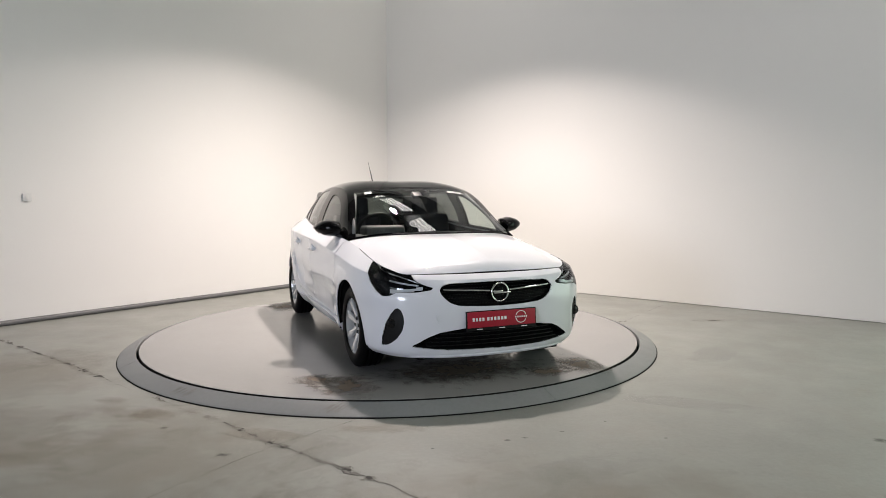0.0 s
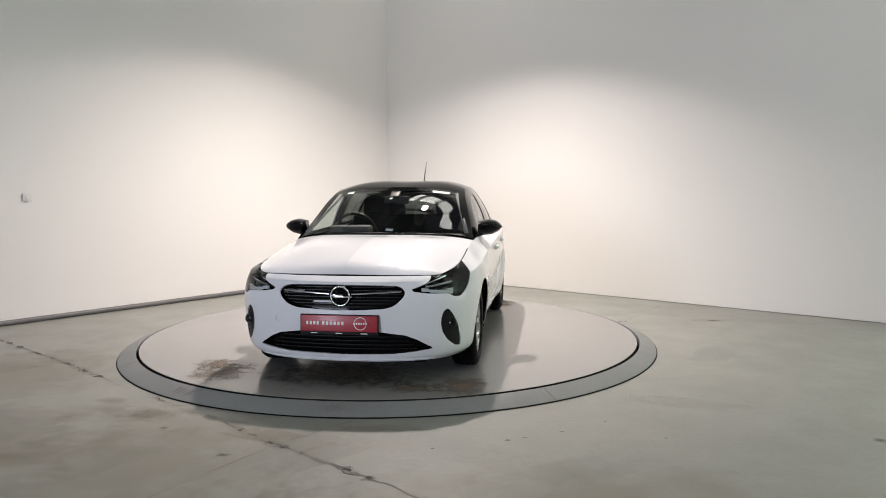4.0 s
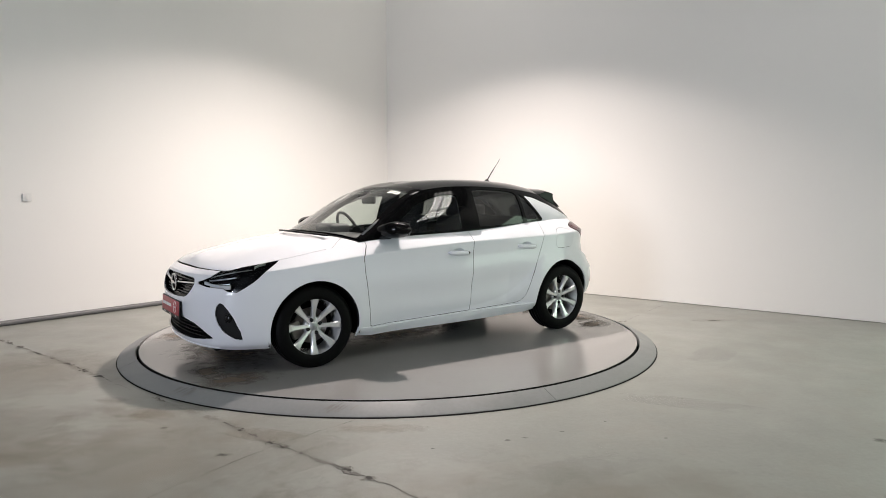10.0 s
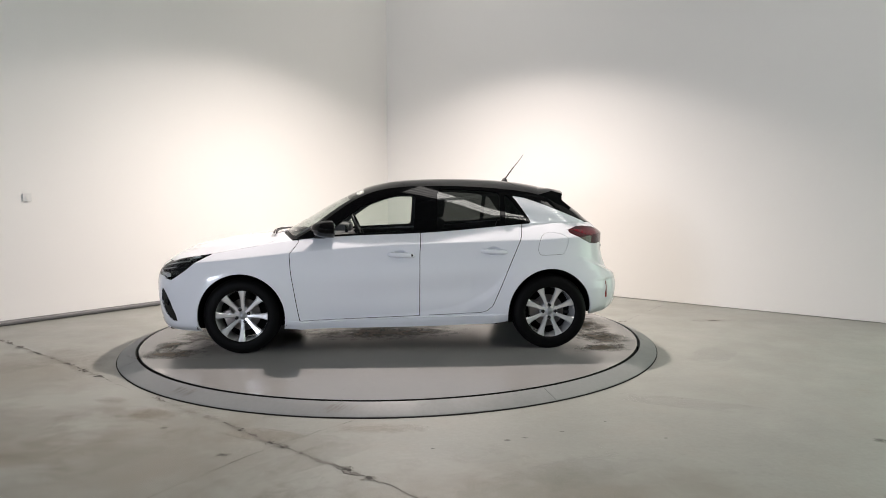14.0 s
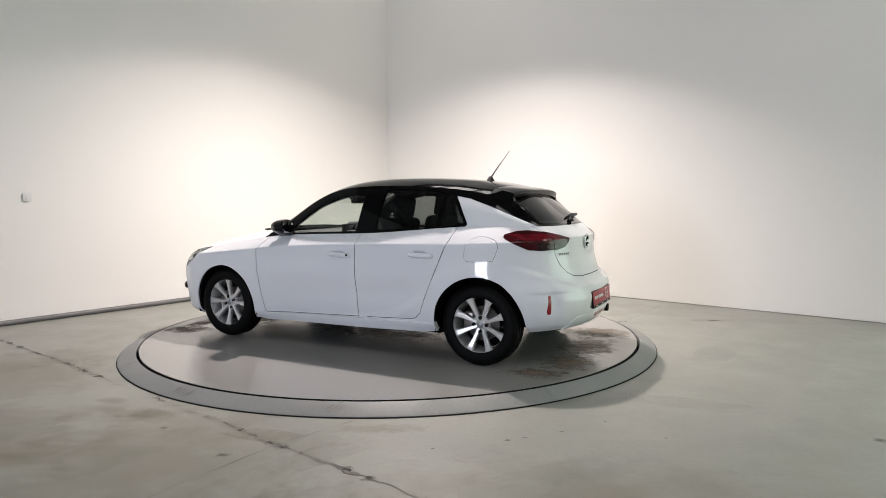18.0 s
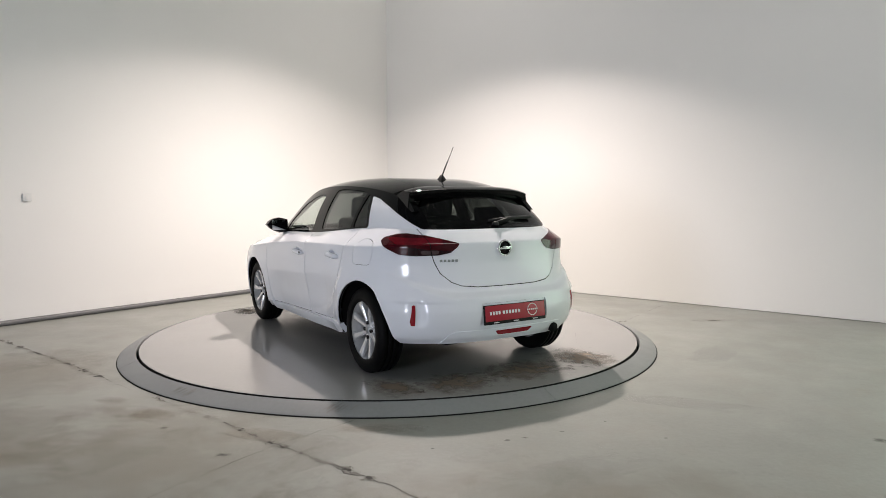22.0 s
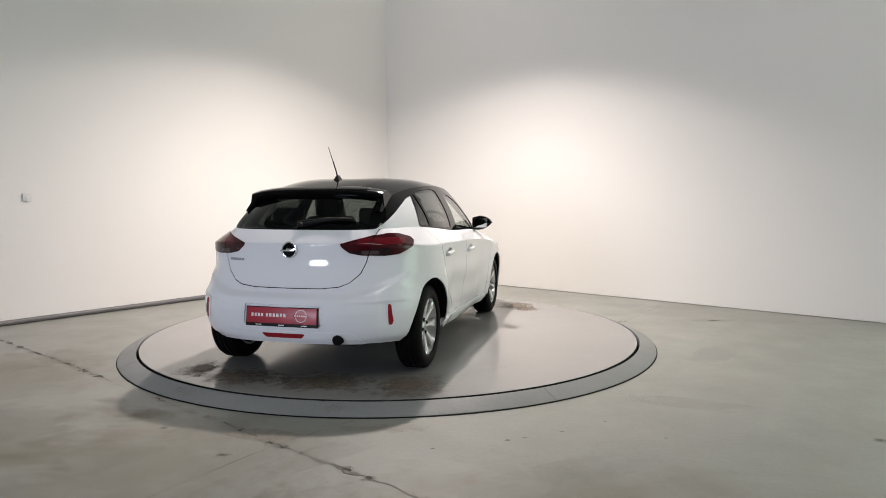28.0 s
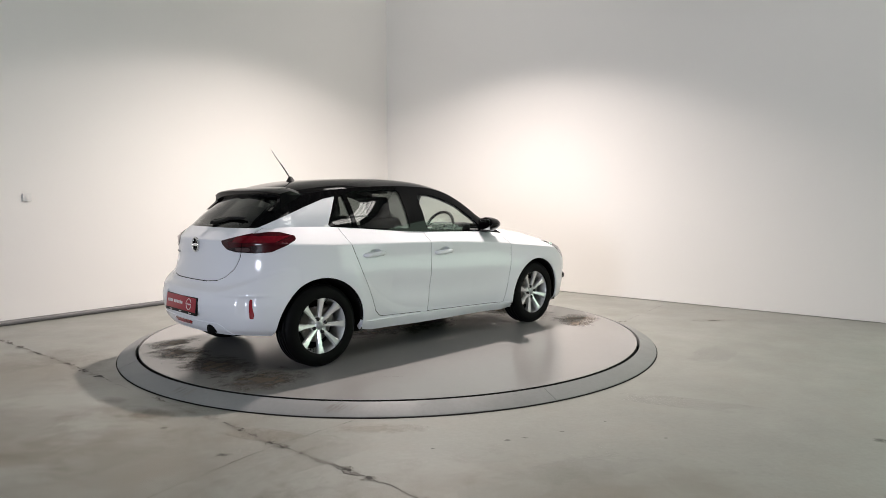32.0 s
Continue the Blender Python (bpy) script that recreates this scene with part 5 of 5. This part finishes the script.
# spoiler over the rear window
def spoiler_mesh():
    bm = bmesh.new()
    n = 28
    rings = []
    for i in range(n + 1):
        v = -1 + 2 * i / n
        y = 0.528 * v
        e = abs(v) ** 4
        zt = 1.354 - 0.032 * e
        xr = -1.470 + 0.036 * e
        prof = [(-1.22, zt + 0.012 - 0.048 * e), (-1.34, zt - 0.001), (xr + 0.01, zt - 0.022), (xr, zt - 0.030), (xr + 0.008, zt - 0.064), (xr + 0.035, zt - 0.086), (-1.36, zt - 0.094), (-1.22, zt - 0.03)]
        rings.append([bm.verts.new((x, y, z)) for x, z in prof])
    for a, b in zip(rings, rings[1:]):
        for k in range(8):
            bm.faces.new((a[k], a[(k + 1) % 8], b[(k + 1) % 8], b[k]))
    bm.faces.new(rings[0])
    bm.faces.new(rings[-1])
    bmesh.ops.recalc_face_normals(bm, faces=bm.faces)
    return bm


spoiler = sharpen(part("spoiler", spoiler_mesh(), M_BLACK, tailgate, "gloss black roof spoiler"), 50)
part("brake_light", block((0.01, 0.26, 0.008), (-1.434, 0, 1.300), 0.003), M_RED, spoiler, "thin dark high brake light")
for sg in (1, -1):
    fin = bmesh.new()
    pts = [(-1.24, 0.534, 1.290), (-1.425, 0.531, 1.296), (-1.432, 0.531, 1.240), (-1.515, 0.536, 1.170), (-1.43, 0.550, 1.160)]
    a = [fin.verts.new((x, sg * y, z)) for x, y, z in pts]
    b = [fin.verts.new((x, sg * (y - 0.040), z)) for x, y, z in pts]
    fin.faces.new(a), fin.faces.new(b[::-1])
    for k in range(5):
        fin.faces.new((a[k], a[(k + 1) % 5], b[(k + 1) % 5], b[k]))
    bmesh.ops.recalc_face_normals(fin, faces=fin.faces)
    part("side_fin", fin, M_BLACK, spoiler, smooth=False)
# wipers
part("rear_wiper", merge(tube([(-1.715, -0.02, 1.075), (-1.672, -0.20, 1.115), (-1.665, -0.36, 1.118)], 0.017, 8, 0.75), tube([(-1.690, 0.02, 1.098), (-1.668, -0.2, 1.122), (-1.655, -0.40, 1.118)], 0.009, 6), lathe([(0, 0.03), (0.022, 0.02), (0.026, 0.0)], 16, "Z", (-1.72, -0.02, 1.068))), M_PLASTIC, tailgate, "black rear wiper")
for y0, y1 in ((0.54, 0.02), (0.10, -0.44)):
    pts = [(1.075 - 0.085 * (y / 0.7) ** 2, y, 0.980 - 0.016 * (y / 0.7) ** 2) for y in np.linspace(y0, y1, 6)]
    part("wiper", merge(tube(pts, 0.008, 6), tube([(p[0] + 0.02, p[1], p[2] + 0.002) for p in pts[:4]], 0.008, 6)), M_PLASTIC, car, "black windscreen wiper")
# aerial
aerial = part("aerial", merge(lathe([(0.0, 0.040), (0.014, 0.036), (0.027, 0.014), (0.038, 0.0)], 20, "Z", (-1.01, 0, 1.410))), M_PLASTIC, car, "black rod aerial on the roof")
part("rod", tube([(-1.015, 0, 1.435), (-1.06, 0, 1.50), (-1.10, 0, 1.552)], 0.0055, 8, 0.9), M_PLASTIC, aerial)
part("whip", tube([(-1.10, 0, 1.552), (-1.14, 0, 1.60), (-1.184, 0, 1.660)], 0.0032, 6, 0.7), M_PLASTIC, aerial)


# door mirrors
def mirror_shell(sg):
    bm = bmesh.new()
    n, m = 28, 16
    rings = []
    for i in range(m + 1):
        u = i / m                       # from inner to outer end
        y = 0.772 + 0.192 * u
        top = float(np.interp(u, [0, 0.4, 0.7, 0.88, 1], [1.066, 1.084, 1.072, 1.050, 1.022]))
        low_z = float(np.interp(u, [0, 0.3, 0.6, 0.88, 1], [0.945, 0.940, 0.952, 0.984, 1.010]))
        d = 0.175 * (1 - 0.55 * u ** 2.2) * (1.0 if u < 0.88 else 0.75)
        zc, h = (top + low_z) / 2, (top - low_z) / 2
        xc = 0.535 - 0.012 * u
        ring = []
        for k in range(n):
            a = 2 * math.pi * k / n
            cx, cz = math.cos(a), math.sin(a)
            x = xc + (d * abs(cx) ** 0.9 if cx > 0 else -0.028 * abs(cx) ** 0.6)
            z = zc + h * (abs(cz) ** 0.75 * (1 if cz > 0 else -1)) + (0.012 * cx if cx > 0 else 0)
            ring.append(bm.verts.new((x, sg * y, z - 0.01 * max(0, cx))))
        rings.append(ring)
    for a, b in zip(rings, rings[1:]):
        for k in range(n):
            bm.faces.new((a[k], a[(k + 1) % n], b[(k + 1) % n], b[k]))
    bm.faces.new(rings[0])
    bm.faces.new(rings[-1])
    bmesh.ops.recalc_face_normals(bm, faces=bm.faces)
    return bm


for sg in (1, -1):
    mi = part("door_mirror", mirror_shell(sg), M_BLACK, car, "gloss black door mirror")
    part("mirror_glass", block((0.004, 0.130, 0.096), (0.504, sg * 0.860, 1.014), 0.0015, turn=Matrix.Rotation(radians(sg * 4), 4, "Z")), M_MIRROR, mi, "silver mirror glass")
    bm = bmesh.new()
    foot = [(0.69, 0.742, 0.945), (0.59, 0.752, 0.945), (0.585, 0.83, 0.985), (0.64, 0.84, 0.985)]
    a = [bm.verts.new((x, sg * y, z)) for x, y, z in foot]
    b = [bm.verts.new((x, sg * y, z - 0.022)) for x, y, z in foot]
    bm.faces.new(a), bm.faces.new(b[::-1])
    for k in range(4):
        bm.faces.new((a[k], a[(k + 1) % 4], b[(k + 1) % 4], b[k]))
    bmesh.ops.recalc_face_normals(bm, faces=bm.faces)
    part("mirror_foot", bm, M_PLASTIC, mi, smooth=False)
    part("sail_panel", block((0.09, 0.012, 0.045), (0.63, sg * 0.745, 0.950), 0.004), M_PLASTIC, mi)

# door handles
for sg, s in ((1, "L"), (-1, "R")):
    for x, z, door in ((-0.028, 0.800, "front_door"), (-0.793, 0.823, "rear_door")):
        y = surface_y(x, z)
        parent = [o for o in car.children if o.name.startswith(door)][0 if sg > 0 else 1]
        bm = bmesh.new()
        n = 20
        rings = []
        for i in range(n + 1):
            u = -1 + 2 * i / n
            px = x + 0.116 * u
            out = 0.034 * (1 - abs(u) ** 6) + 0.002
            h = 0.019 * (1 - abs(u) ** 5) ** 0.5 + 0.002
            rings.append([bm.verts.new((px, sg * (y - 0.004 + out * q), z + h * w + 0.006 * u)) for q, w in ((0.0, -0.8), (0.5, -1.0), (0.95, -0.55), (1.0, 0.1), (0.7, 0.8), (0.0, 1.0))])
        for a, b in zip(rings, rings[1:]):
            for k in range(6):
                bm.faces.new((a[k], a[(k + 1) % 6], b[(k + 1) % 6], b[k]))
        bm.faces.new(rings[0]), bm.faces.new(rings[-1])
        bmesh.ops.recalc_face_normals(bm, faces=bm.faces)
        h = part("door_handle", bm, M_WHITE, parent)
        if door == "front_door" and sg > 0:
            part("key_lock", lathe([(0.0, 0.004), (0.009, 0.003), (0.010, -0.003)], 16, "Y", (x - 0.088, y + 0.024, z - 0.001)), M_PLASTIC, parent, "black key lock")


# wheels
def tyre_mesh():
    w, R, r = 0.0975, 0.310, 0.209
    prof = [(r, -0.085), (r + 0.004, -0.094), (r + 0.02, -w), (r + 0.05, -w - 0.004), (R - 0.028, -w + 0.004), (R - 0.008, -w + 0.018), (R, -w + 0.036)]
    for g in (-0.040, 0.0, 0.040):
        prof += [(R + 0.001, g - 0.006), (R - 0.007, g - 0.004), (R - 0.007, g + 0.004), (R + 0.001, g + 0.006)]
    prof += [(R, w - 0.036), (R - 0.008, w - 0.018), (R - 0.028, w - 0.004), (r + 0.05, w + 0.004), (r + 0.02, w), (r + 0.004, 0.094), (r, 0.085)]
    return lathe(prof, 72, "Y", closed=False)


def rim_mesh():
    """Barrel and lip of the alloy wheel; its open face looks along +y."""
    return lathe([(0.196, -0.088), (0.212, -0.088), (0.213, 0.072), (0.223, 0.078), (0.223, 0.085), (0.2185, 0.087), (0.211, 0.075), (0.204, 0.04), (0.193, -0.02), (0.196, -0.088)], 72, "Y")


def spoke_mesh():
    bm = bmesh.new()
    rows_ = []
    for r, half, out, th in ((0.035, 0.016, 0.056, 0.034), (0.07, 0.0150, 0.062, 0.034), (0.11, 0.0165, 0.070, 0.032), (0.16, 0.0215, 0.080, 0.030), (0.190, 0.028, 0.087, 0.026), (0.203, 0.033, 0.088, 0.022), (0.214, 0.044, 0.088, 0.018)):
        rows_.append([bm.verts.new((a, y, r)) for a, y in ((-half, out - th), (-half, out - 0.008), (-half * 0.62, out), (half * 0.62, out), (half, out - 0.008), (half, out - th))])
    for a, b in zip(rows_, rows_[1:]):
        for k in range(6):
            bm.faces.new((a[k], a[(k + 1) % 6], b[(k + 1) % 6], b[k]))
    bm.faces.new(rows_[0]), bm.faces.new(rows_[-1])
    bmesh.ops.recalc_face_normals(bm, faces=bm.faces)
    return bm


SET_BACK = Matrix.Translation((0, -0.010, 0))


def wheel(at, flip, spin):
    m = Matrix.Translation(at) @ (Matrix.Rotation(math.pi, 4, "Z") if flip else Matrix.Identity(4)) @ Matrix.Rotation(radians(spin), 4, "Y")
    w = part("wheel", rim_mesh(), M_ALLOY, car, "silver eight-spoke alloy wheel")
    w.matrix_local = m
    sharpen(w, 40)
    part("tyre", tyre_mesh(), M_RUBBER, w, "black road tyre")
    for k in range(8):
        s = part("spoke", spoke_mesh(), M_ALLOY, w)
        sharpen(s, 30)
        s.matrix_local = Matrix.Rotation(2 * math.pi * (k + 0.5) / 8, 4, "Y") @ SET_BACK
    part("hub", lathe([(0.0, 0.062), (0.028, 0.062), (0.034, 0.058), (0.036, 0.052), (0.062, 0.054), (0.072, 0.046), (0.074, 0.0)], 40, "Y"), M_ALLOY, w).matrix_local = SET_BACK
    part("hub_cap", lathe([(0.0, 0.068), (0.024, 0.067), (0.028, 0.060)], 28, "Y"), M_STEEL, w, "small grey hub cap").matrix_local = SET_BACK
    for k in range(4):
        a = k * math.pi / 2
        part("wheel_bolt", lathe([(0.0, 0.0675), (0.0135, 0.0675), (0.0145, 0.045)], 14, "Y", (0.052 * math.cos(a), 0, 0.052 * math.sin(a))), M_LAMP_IN, w).matrix_local = SET_BACK
    part("brake_disc", lathe([(0.0, 0.012), (0.06, 0.012), (0.065, -0.005), (0.133, -0.005), (0.133, -0.028), (0.0, -0.028)], 48, "Y"), M_BRAKE, w, "brown-grey iron brake disc")
    part("caliper", block((0.085, 0.06, 0.13), (0.118 * (-1 if flip else 1), -0.02, 0.02), 0.012), M_BRAKE, w)
    part("backing_plate", lathe([(0.0, -0.06), (0.190, -0.06), (0.19, -0.075), (0.0, -0.075)], 36, "Y"), M_UNDER, w)


for x in (AXLE, -AXLE):
    for sg in (1, -1):
        wheel((x, sg * TRACK_Y, 0.309), sg < 0, {(1, 1): 21, (-1, 1): 0, (-1, -1): 20, (1, -1): 8}[(1 if x > 0 else -1, sg)])


# wheel wells and floor pan
def well(x, sg):
    bm = bmesh.new()
    n = 28
    rings = []
    for i in range(n + 1):
        a0, a1 = (-16, 192) if x > 0 else (-10, 181)
        a = radians(a0) + radians(a1 - a0) * i / n
        r = 0.368
        c = (x + r * math.cos(a), 0.300 + r * math.sin(a))
        out = min(0.845, surface_y(c[0], max(0.32, c[1])) - 0.006)
        rings.append([bm.verts.new((c[0], sg * y, c[1])) for y in (out, 0.68, 0.56)])
    for a, b in zip(rings, rings[1:]):
        for k in range(2):
            bm.faces.new((a[k], a[k + 1], b[k + 1], b[k]))
    bm.faces.new([r[2] for r in rings])
    bmesh.ops.recalc_face_normals(bm, faces=bm.faces)
    return bm


for x in (AXLE, -AXLE):
    for sg in (1, -1):
        part("wheel_well", well(x, sg), M_UNDER, car, "black wheel arch liner")
part("floor_pan", merge(block((1.72, 1.30, 0.07), (0, 0, 0.210), 0.02), block((3.0, 1.06, 0.09), (0.24, 0, 0.215), 0.02), block((0.50, 0.95, 0.14), (-1.55, 0, 0.315), 0.04), block((0.86, 1.10, 0.05), (1.50, 0, 0.185), 0.015)), M_UNDER, car, "black underbody")
for x in (AXLE, -AXLE):
    part("axle_beam", tube([(x, -0.66, 0.30), (x, 0, 0.27), (x, 0.66, 0.30)], 0.035, 10), M_UNDER, car)
part("engine_block", block((0.75, 1.1, 0.40), (1.40, 0, 0.48), 0.05), M_UNDER, car)

# cabin
dash = part("dashboard", merge(block((0.42, 1.30, 0.20), (0.62, 0, 0.85), 0.06, 4), block((0.26, 1.16, 0.05), (0.76, 0, 0.928), 0.02, 3)), M_DASH, car, "dark grey dashboard")
part("instrument_hood", block((0.20, 0.36, 0.10), (0.55, -0.37, 0.975), 0.04, 4), M_DASH, dash)
part("centre_screen", block((0.02, 0.24, 0.13), (0.47, 0.0, 0.95), 0.008), M_BLACK, dash, "black centre screen")
wheel_m = Matrix.Translation((0.38, -0.37, 0.955)) @ Matrix.Rotation(radians(-66), 4, "Y")
sw = part("steering_wheel", lathe([(0.185 + 0.014 * math.cos(a), 0.014 * math.sin(a)) for a in np.linspace(0, 2 * math.pi, 11)[:-1]], 40, "Z", closed=True), M_PLASTIC, car, "black three-spoke steering wheel")
sw.matrix_local = wheel_m
part("steering_hub", merge(block((0.10, 0.12, 0.03), (0, 0, -0.01), 0.012), block((0.03, 0.34, 0.012), (0, 0, 0), 0.004), block((0.17, 0.03, 0.012), (-0.09, 0, 0), 0.004)), M_PLASTIC, sw)
part("steering_column", tube([(0.40, -0.37, 0.945), (0.62, -0.37, 0.86)], 0.03, 10), M_PLASTIC, sw).matrix_local = wheel_m.inverted()


def seat(x, y, wide):
    """A car seat: cushion, backrest and head restraint on two rods."""
    s = part("seat", block((0.50, wide, 0.16), (x + 0.02, y, 0.50), 0.06, 4), M_CLOTH, car, "dark cloth seat")
    part("seat_back", block((0.13, wide - 0.03, 0.60), (x - 0.30, y, 0.80), 0.055, 4, Matrix.Rotation(radians(-14), 4, "Y")), M_CLOTH, s)
    part("head_restraint", block((0.09, 0.26 if wide < 0.6 else 0.24, 0.18), (x - 0.385, y, 1.18), 0.042, 4, Matrix.Rotation(radians(-10), 4, "Y")), M_CLOTH, s)
    part("restraint_rods", merge(*[tube([(x - 0.375, y + q, 1.02), (x - 0.385, y + q, 1.14)], 0.007, 6) for q in (-0.06, 0.06)]), M_CHROME, s)
    part("seat_base", block((0.42, wide - 0.08, 0.24), (x, y, 0.33), 0.02), M_UNDER, s)
    return s


seat(0.02, 0.37, 0.50)
seat(0.02, -0.37, 0.50)
bench = part("rear_seat", block((0.48, 1.22, 0.18), (-0.78, 0, 0.54), 0.06, 4), M_CLOTH, car, "dark cloth rear bench seat")
part("seat_back", block((0.15, 1.20, 0.56), (-1.07, 0, 0.80), 0.055, 4, Matrix.Rotation(radians(-16), 4, "Y")), M_CLOTH, bench)
for y in (-0.37, 0.37):
    part("head_restraint", block((0.08, 0.26, 0.13), (-1.15, y, 1.125), 0.035, 4), M_CLOTH, bench)
part("parcel_shelf", block((0.42, 1.08, 0.02), (-1.40, 0, 0.985), 0.006), M_LINER, car, "dark parcel shelf")
part("cabin_floor", block((2.3, 1.40, 0.02), (-0.35, 0, 0.285), 0.006), M_LINER, car)
rv = part("rear_view_mirror", block((0.03, 0.23, 0.07), (0.36, 0.0, 1.245), 0.014, 3), M_PLASTIC, car, "black rear-view mirror behind the windscreen")
part("mirror_stem", tube([(0.37, 0, 1.26), (0.40, 0, 1.295)], 0.012, 8), M_PLASTIC, rv)
part("sensor_box", block((0.10, 0.09, 0.035), (0.405, 0, 1.285), 0.012, turn=Matrix.Rotation(radians(28), 4, "Y")), M_PLASTIC, rv)
for sg in (1, -1):
    part("pillar_trim", tube([(0.80, sg * 0.690, 0.965), (0.62, sg * 0.640, 1.075), (0.45, sg * 0.590, 1.185), (0.27, sg * 0.540, 1.290)], 0.017, 10), M_TRIM, car, "grey inner windscreen pillar trim")
for y in (0.37, -0.37):
    part("sun_visor", block((0.13, 0.28, 0.014), (0.15, y * 0.9, 1.312), 0.006, turn=None), M_HEADLINER, car)
# papers on the windscreen
def sticker(u0, u1, v0, v1, sg, deep):
    """A sheet that lies on the inner face of the windscreen."""
    us, ws = np.arange(u0, u1 + 1), np.arange(v0, v1 + 1)
    g = screen_points[u0:u1 + 1, v0:v1 + 1] + np.array([-0.5, 0, -0.86]) * deep
    g = g * np.array([1, sg, 1])
    m = len(ws)
    fs = [(i * m + j, i * m + j + 1, (i + 1) * m + j + 1, (i + 1) * m + j) for i in range(len(us) - 1) for j in range(m - 1)]
    return [tuple(p) for p in g.reshape(-1, 3)], fs


for sg, v0, v1 in ((1, 26, 38), (-1, 32, 37)):
    ob = part("windscreen_sticker", sticker(43, 46, v0, v1, sg, 0.008), M_PAPER, car, "white paper sticker inside the windscreen", smooth=False)
    part("sticker_print", sticker(44, 45, v0 + 2, v1 - 2, sg, 0.006), M_PRINT, ob, "grey line of print", smooth=False)

# ---- marks on deck and ramp ----


def mark(name, x, y, rx, ry, turn, seed, mat, parent, z, label):
    ob = blotch(x, y, rx, ry, turn, seed, mat, z, name)
    ob.parent = parent
    ob["label"] = label
    return ob


# dirt, made larger and stronger under nose and tail to paint shade there
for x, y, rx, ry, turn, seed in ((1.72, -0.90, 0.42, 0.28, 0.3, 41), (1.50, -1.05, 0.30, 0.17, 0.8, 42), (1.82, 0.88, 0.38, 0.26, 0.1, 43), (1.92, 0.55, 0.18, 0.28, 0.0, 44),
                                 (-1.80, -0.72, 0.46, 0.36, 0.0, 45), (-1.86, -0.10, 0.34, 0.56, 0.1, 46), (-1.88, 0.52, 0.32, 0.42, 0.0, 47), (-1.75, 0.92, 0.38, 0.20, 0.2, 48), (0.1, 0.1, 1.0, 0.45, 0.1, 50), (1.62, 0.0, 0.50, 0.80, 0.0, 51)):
    mark("deck_stain", x, y, rx, ry, turn, seed, M_DECK_DIRT_SHADE, disc, STEP + 0.0012, "brownish dirt smear on the deck, deepened as shade under the car")
scratch = crack([(-1.05, -1.35), (-1.40, -1.05), (-1.62, -0.92)], 0.0028, 61, "deck_scratch")
scratch.parent = disc
scratch.location.z = STEP
scratch["label"] = "thin dark scratch line on the deck"


def ring_smear(a0, a1, lean, seed):
    """Black tyre scuffs across the ramp, a fan of thin streaks."""
    rnd = random.Random(seed)
    vs, fs = [], []
    for k in range(22):
        a = radians(a0 + (a1 - a0) * rnd.random())
        w = radians(rnd.uniform(0.02, 0.12))
        f0, f1 = sorted((rnd.random(), rnd.random()))
        b = len(vs)
        for f, side in ((f0, -1), (f0, 1), (f1, 1), (f1, -1)):
            r = RING_IN + 0.012 + (RING_OUT - RING_IN - 0.030) * f
            z = STEP - 0.004 + (0.018 - STEP + 0.004) * (r - RING_IN - 0.006) / (RING_OUT - 0.018 - RING_IN)
            q = a + radians(lean) * f + side * w
            vs.append((r * math.cos(q), r * math.sin(q), z + 0.0015))
        fs.append((b, b + 1, b + 2, b + 3))
    ob = part("tyre_scuff", (vs, fs), M_SCUFF, ring, "dark tyre scuffs across the ramp", smooth=False)
    ob["kind"] = "stuff"


ring_smear(-99.5, -95.0, -2.2, 71)
ring_smear(-129, -125, -1.0, 72)


# ---- the turning of disc and car ----
def turn_at(t):
    """Degrees of turn of the table; it runs on at nearly one speed."""
    return -195.900 - 7.7498 * (t - 16) - 0.0731 * (t - 16) ** 2 / 100


CAR_ON_DECK = Vector((-0.039, 0.105, STEP))


def motions():
    times = list(range(0, 33))
    walk(disc, [(t, pose(TABLE.x, TABLE.y, 0, 0, 0, turn_at(t))) for t in times])
    walk(car, [(t, pose(0, 0, 0, 0, 0, turn_at(t)) @ Matrix.Translation(CAR_ON_DECK)) for t in times])


motions()
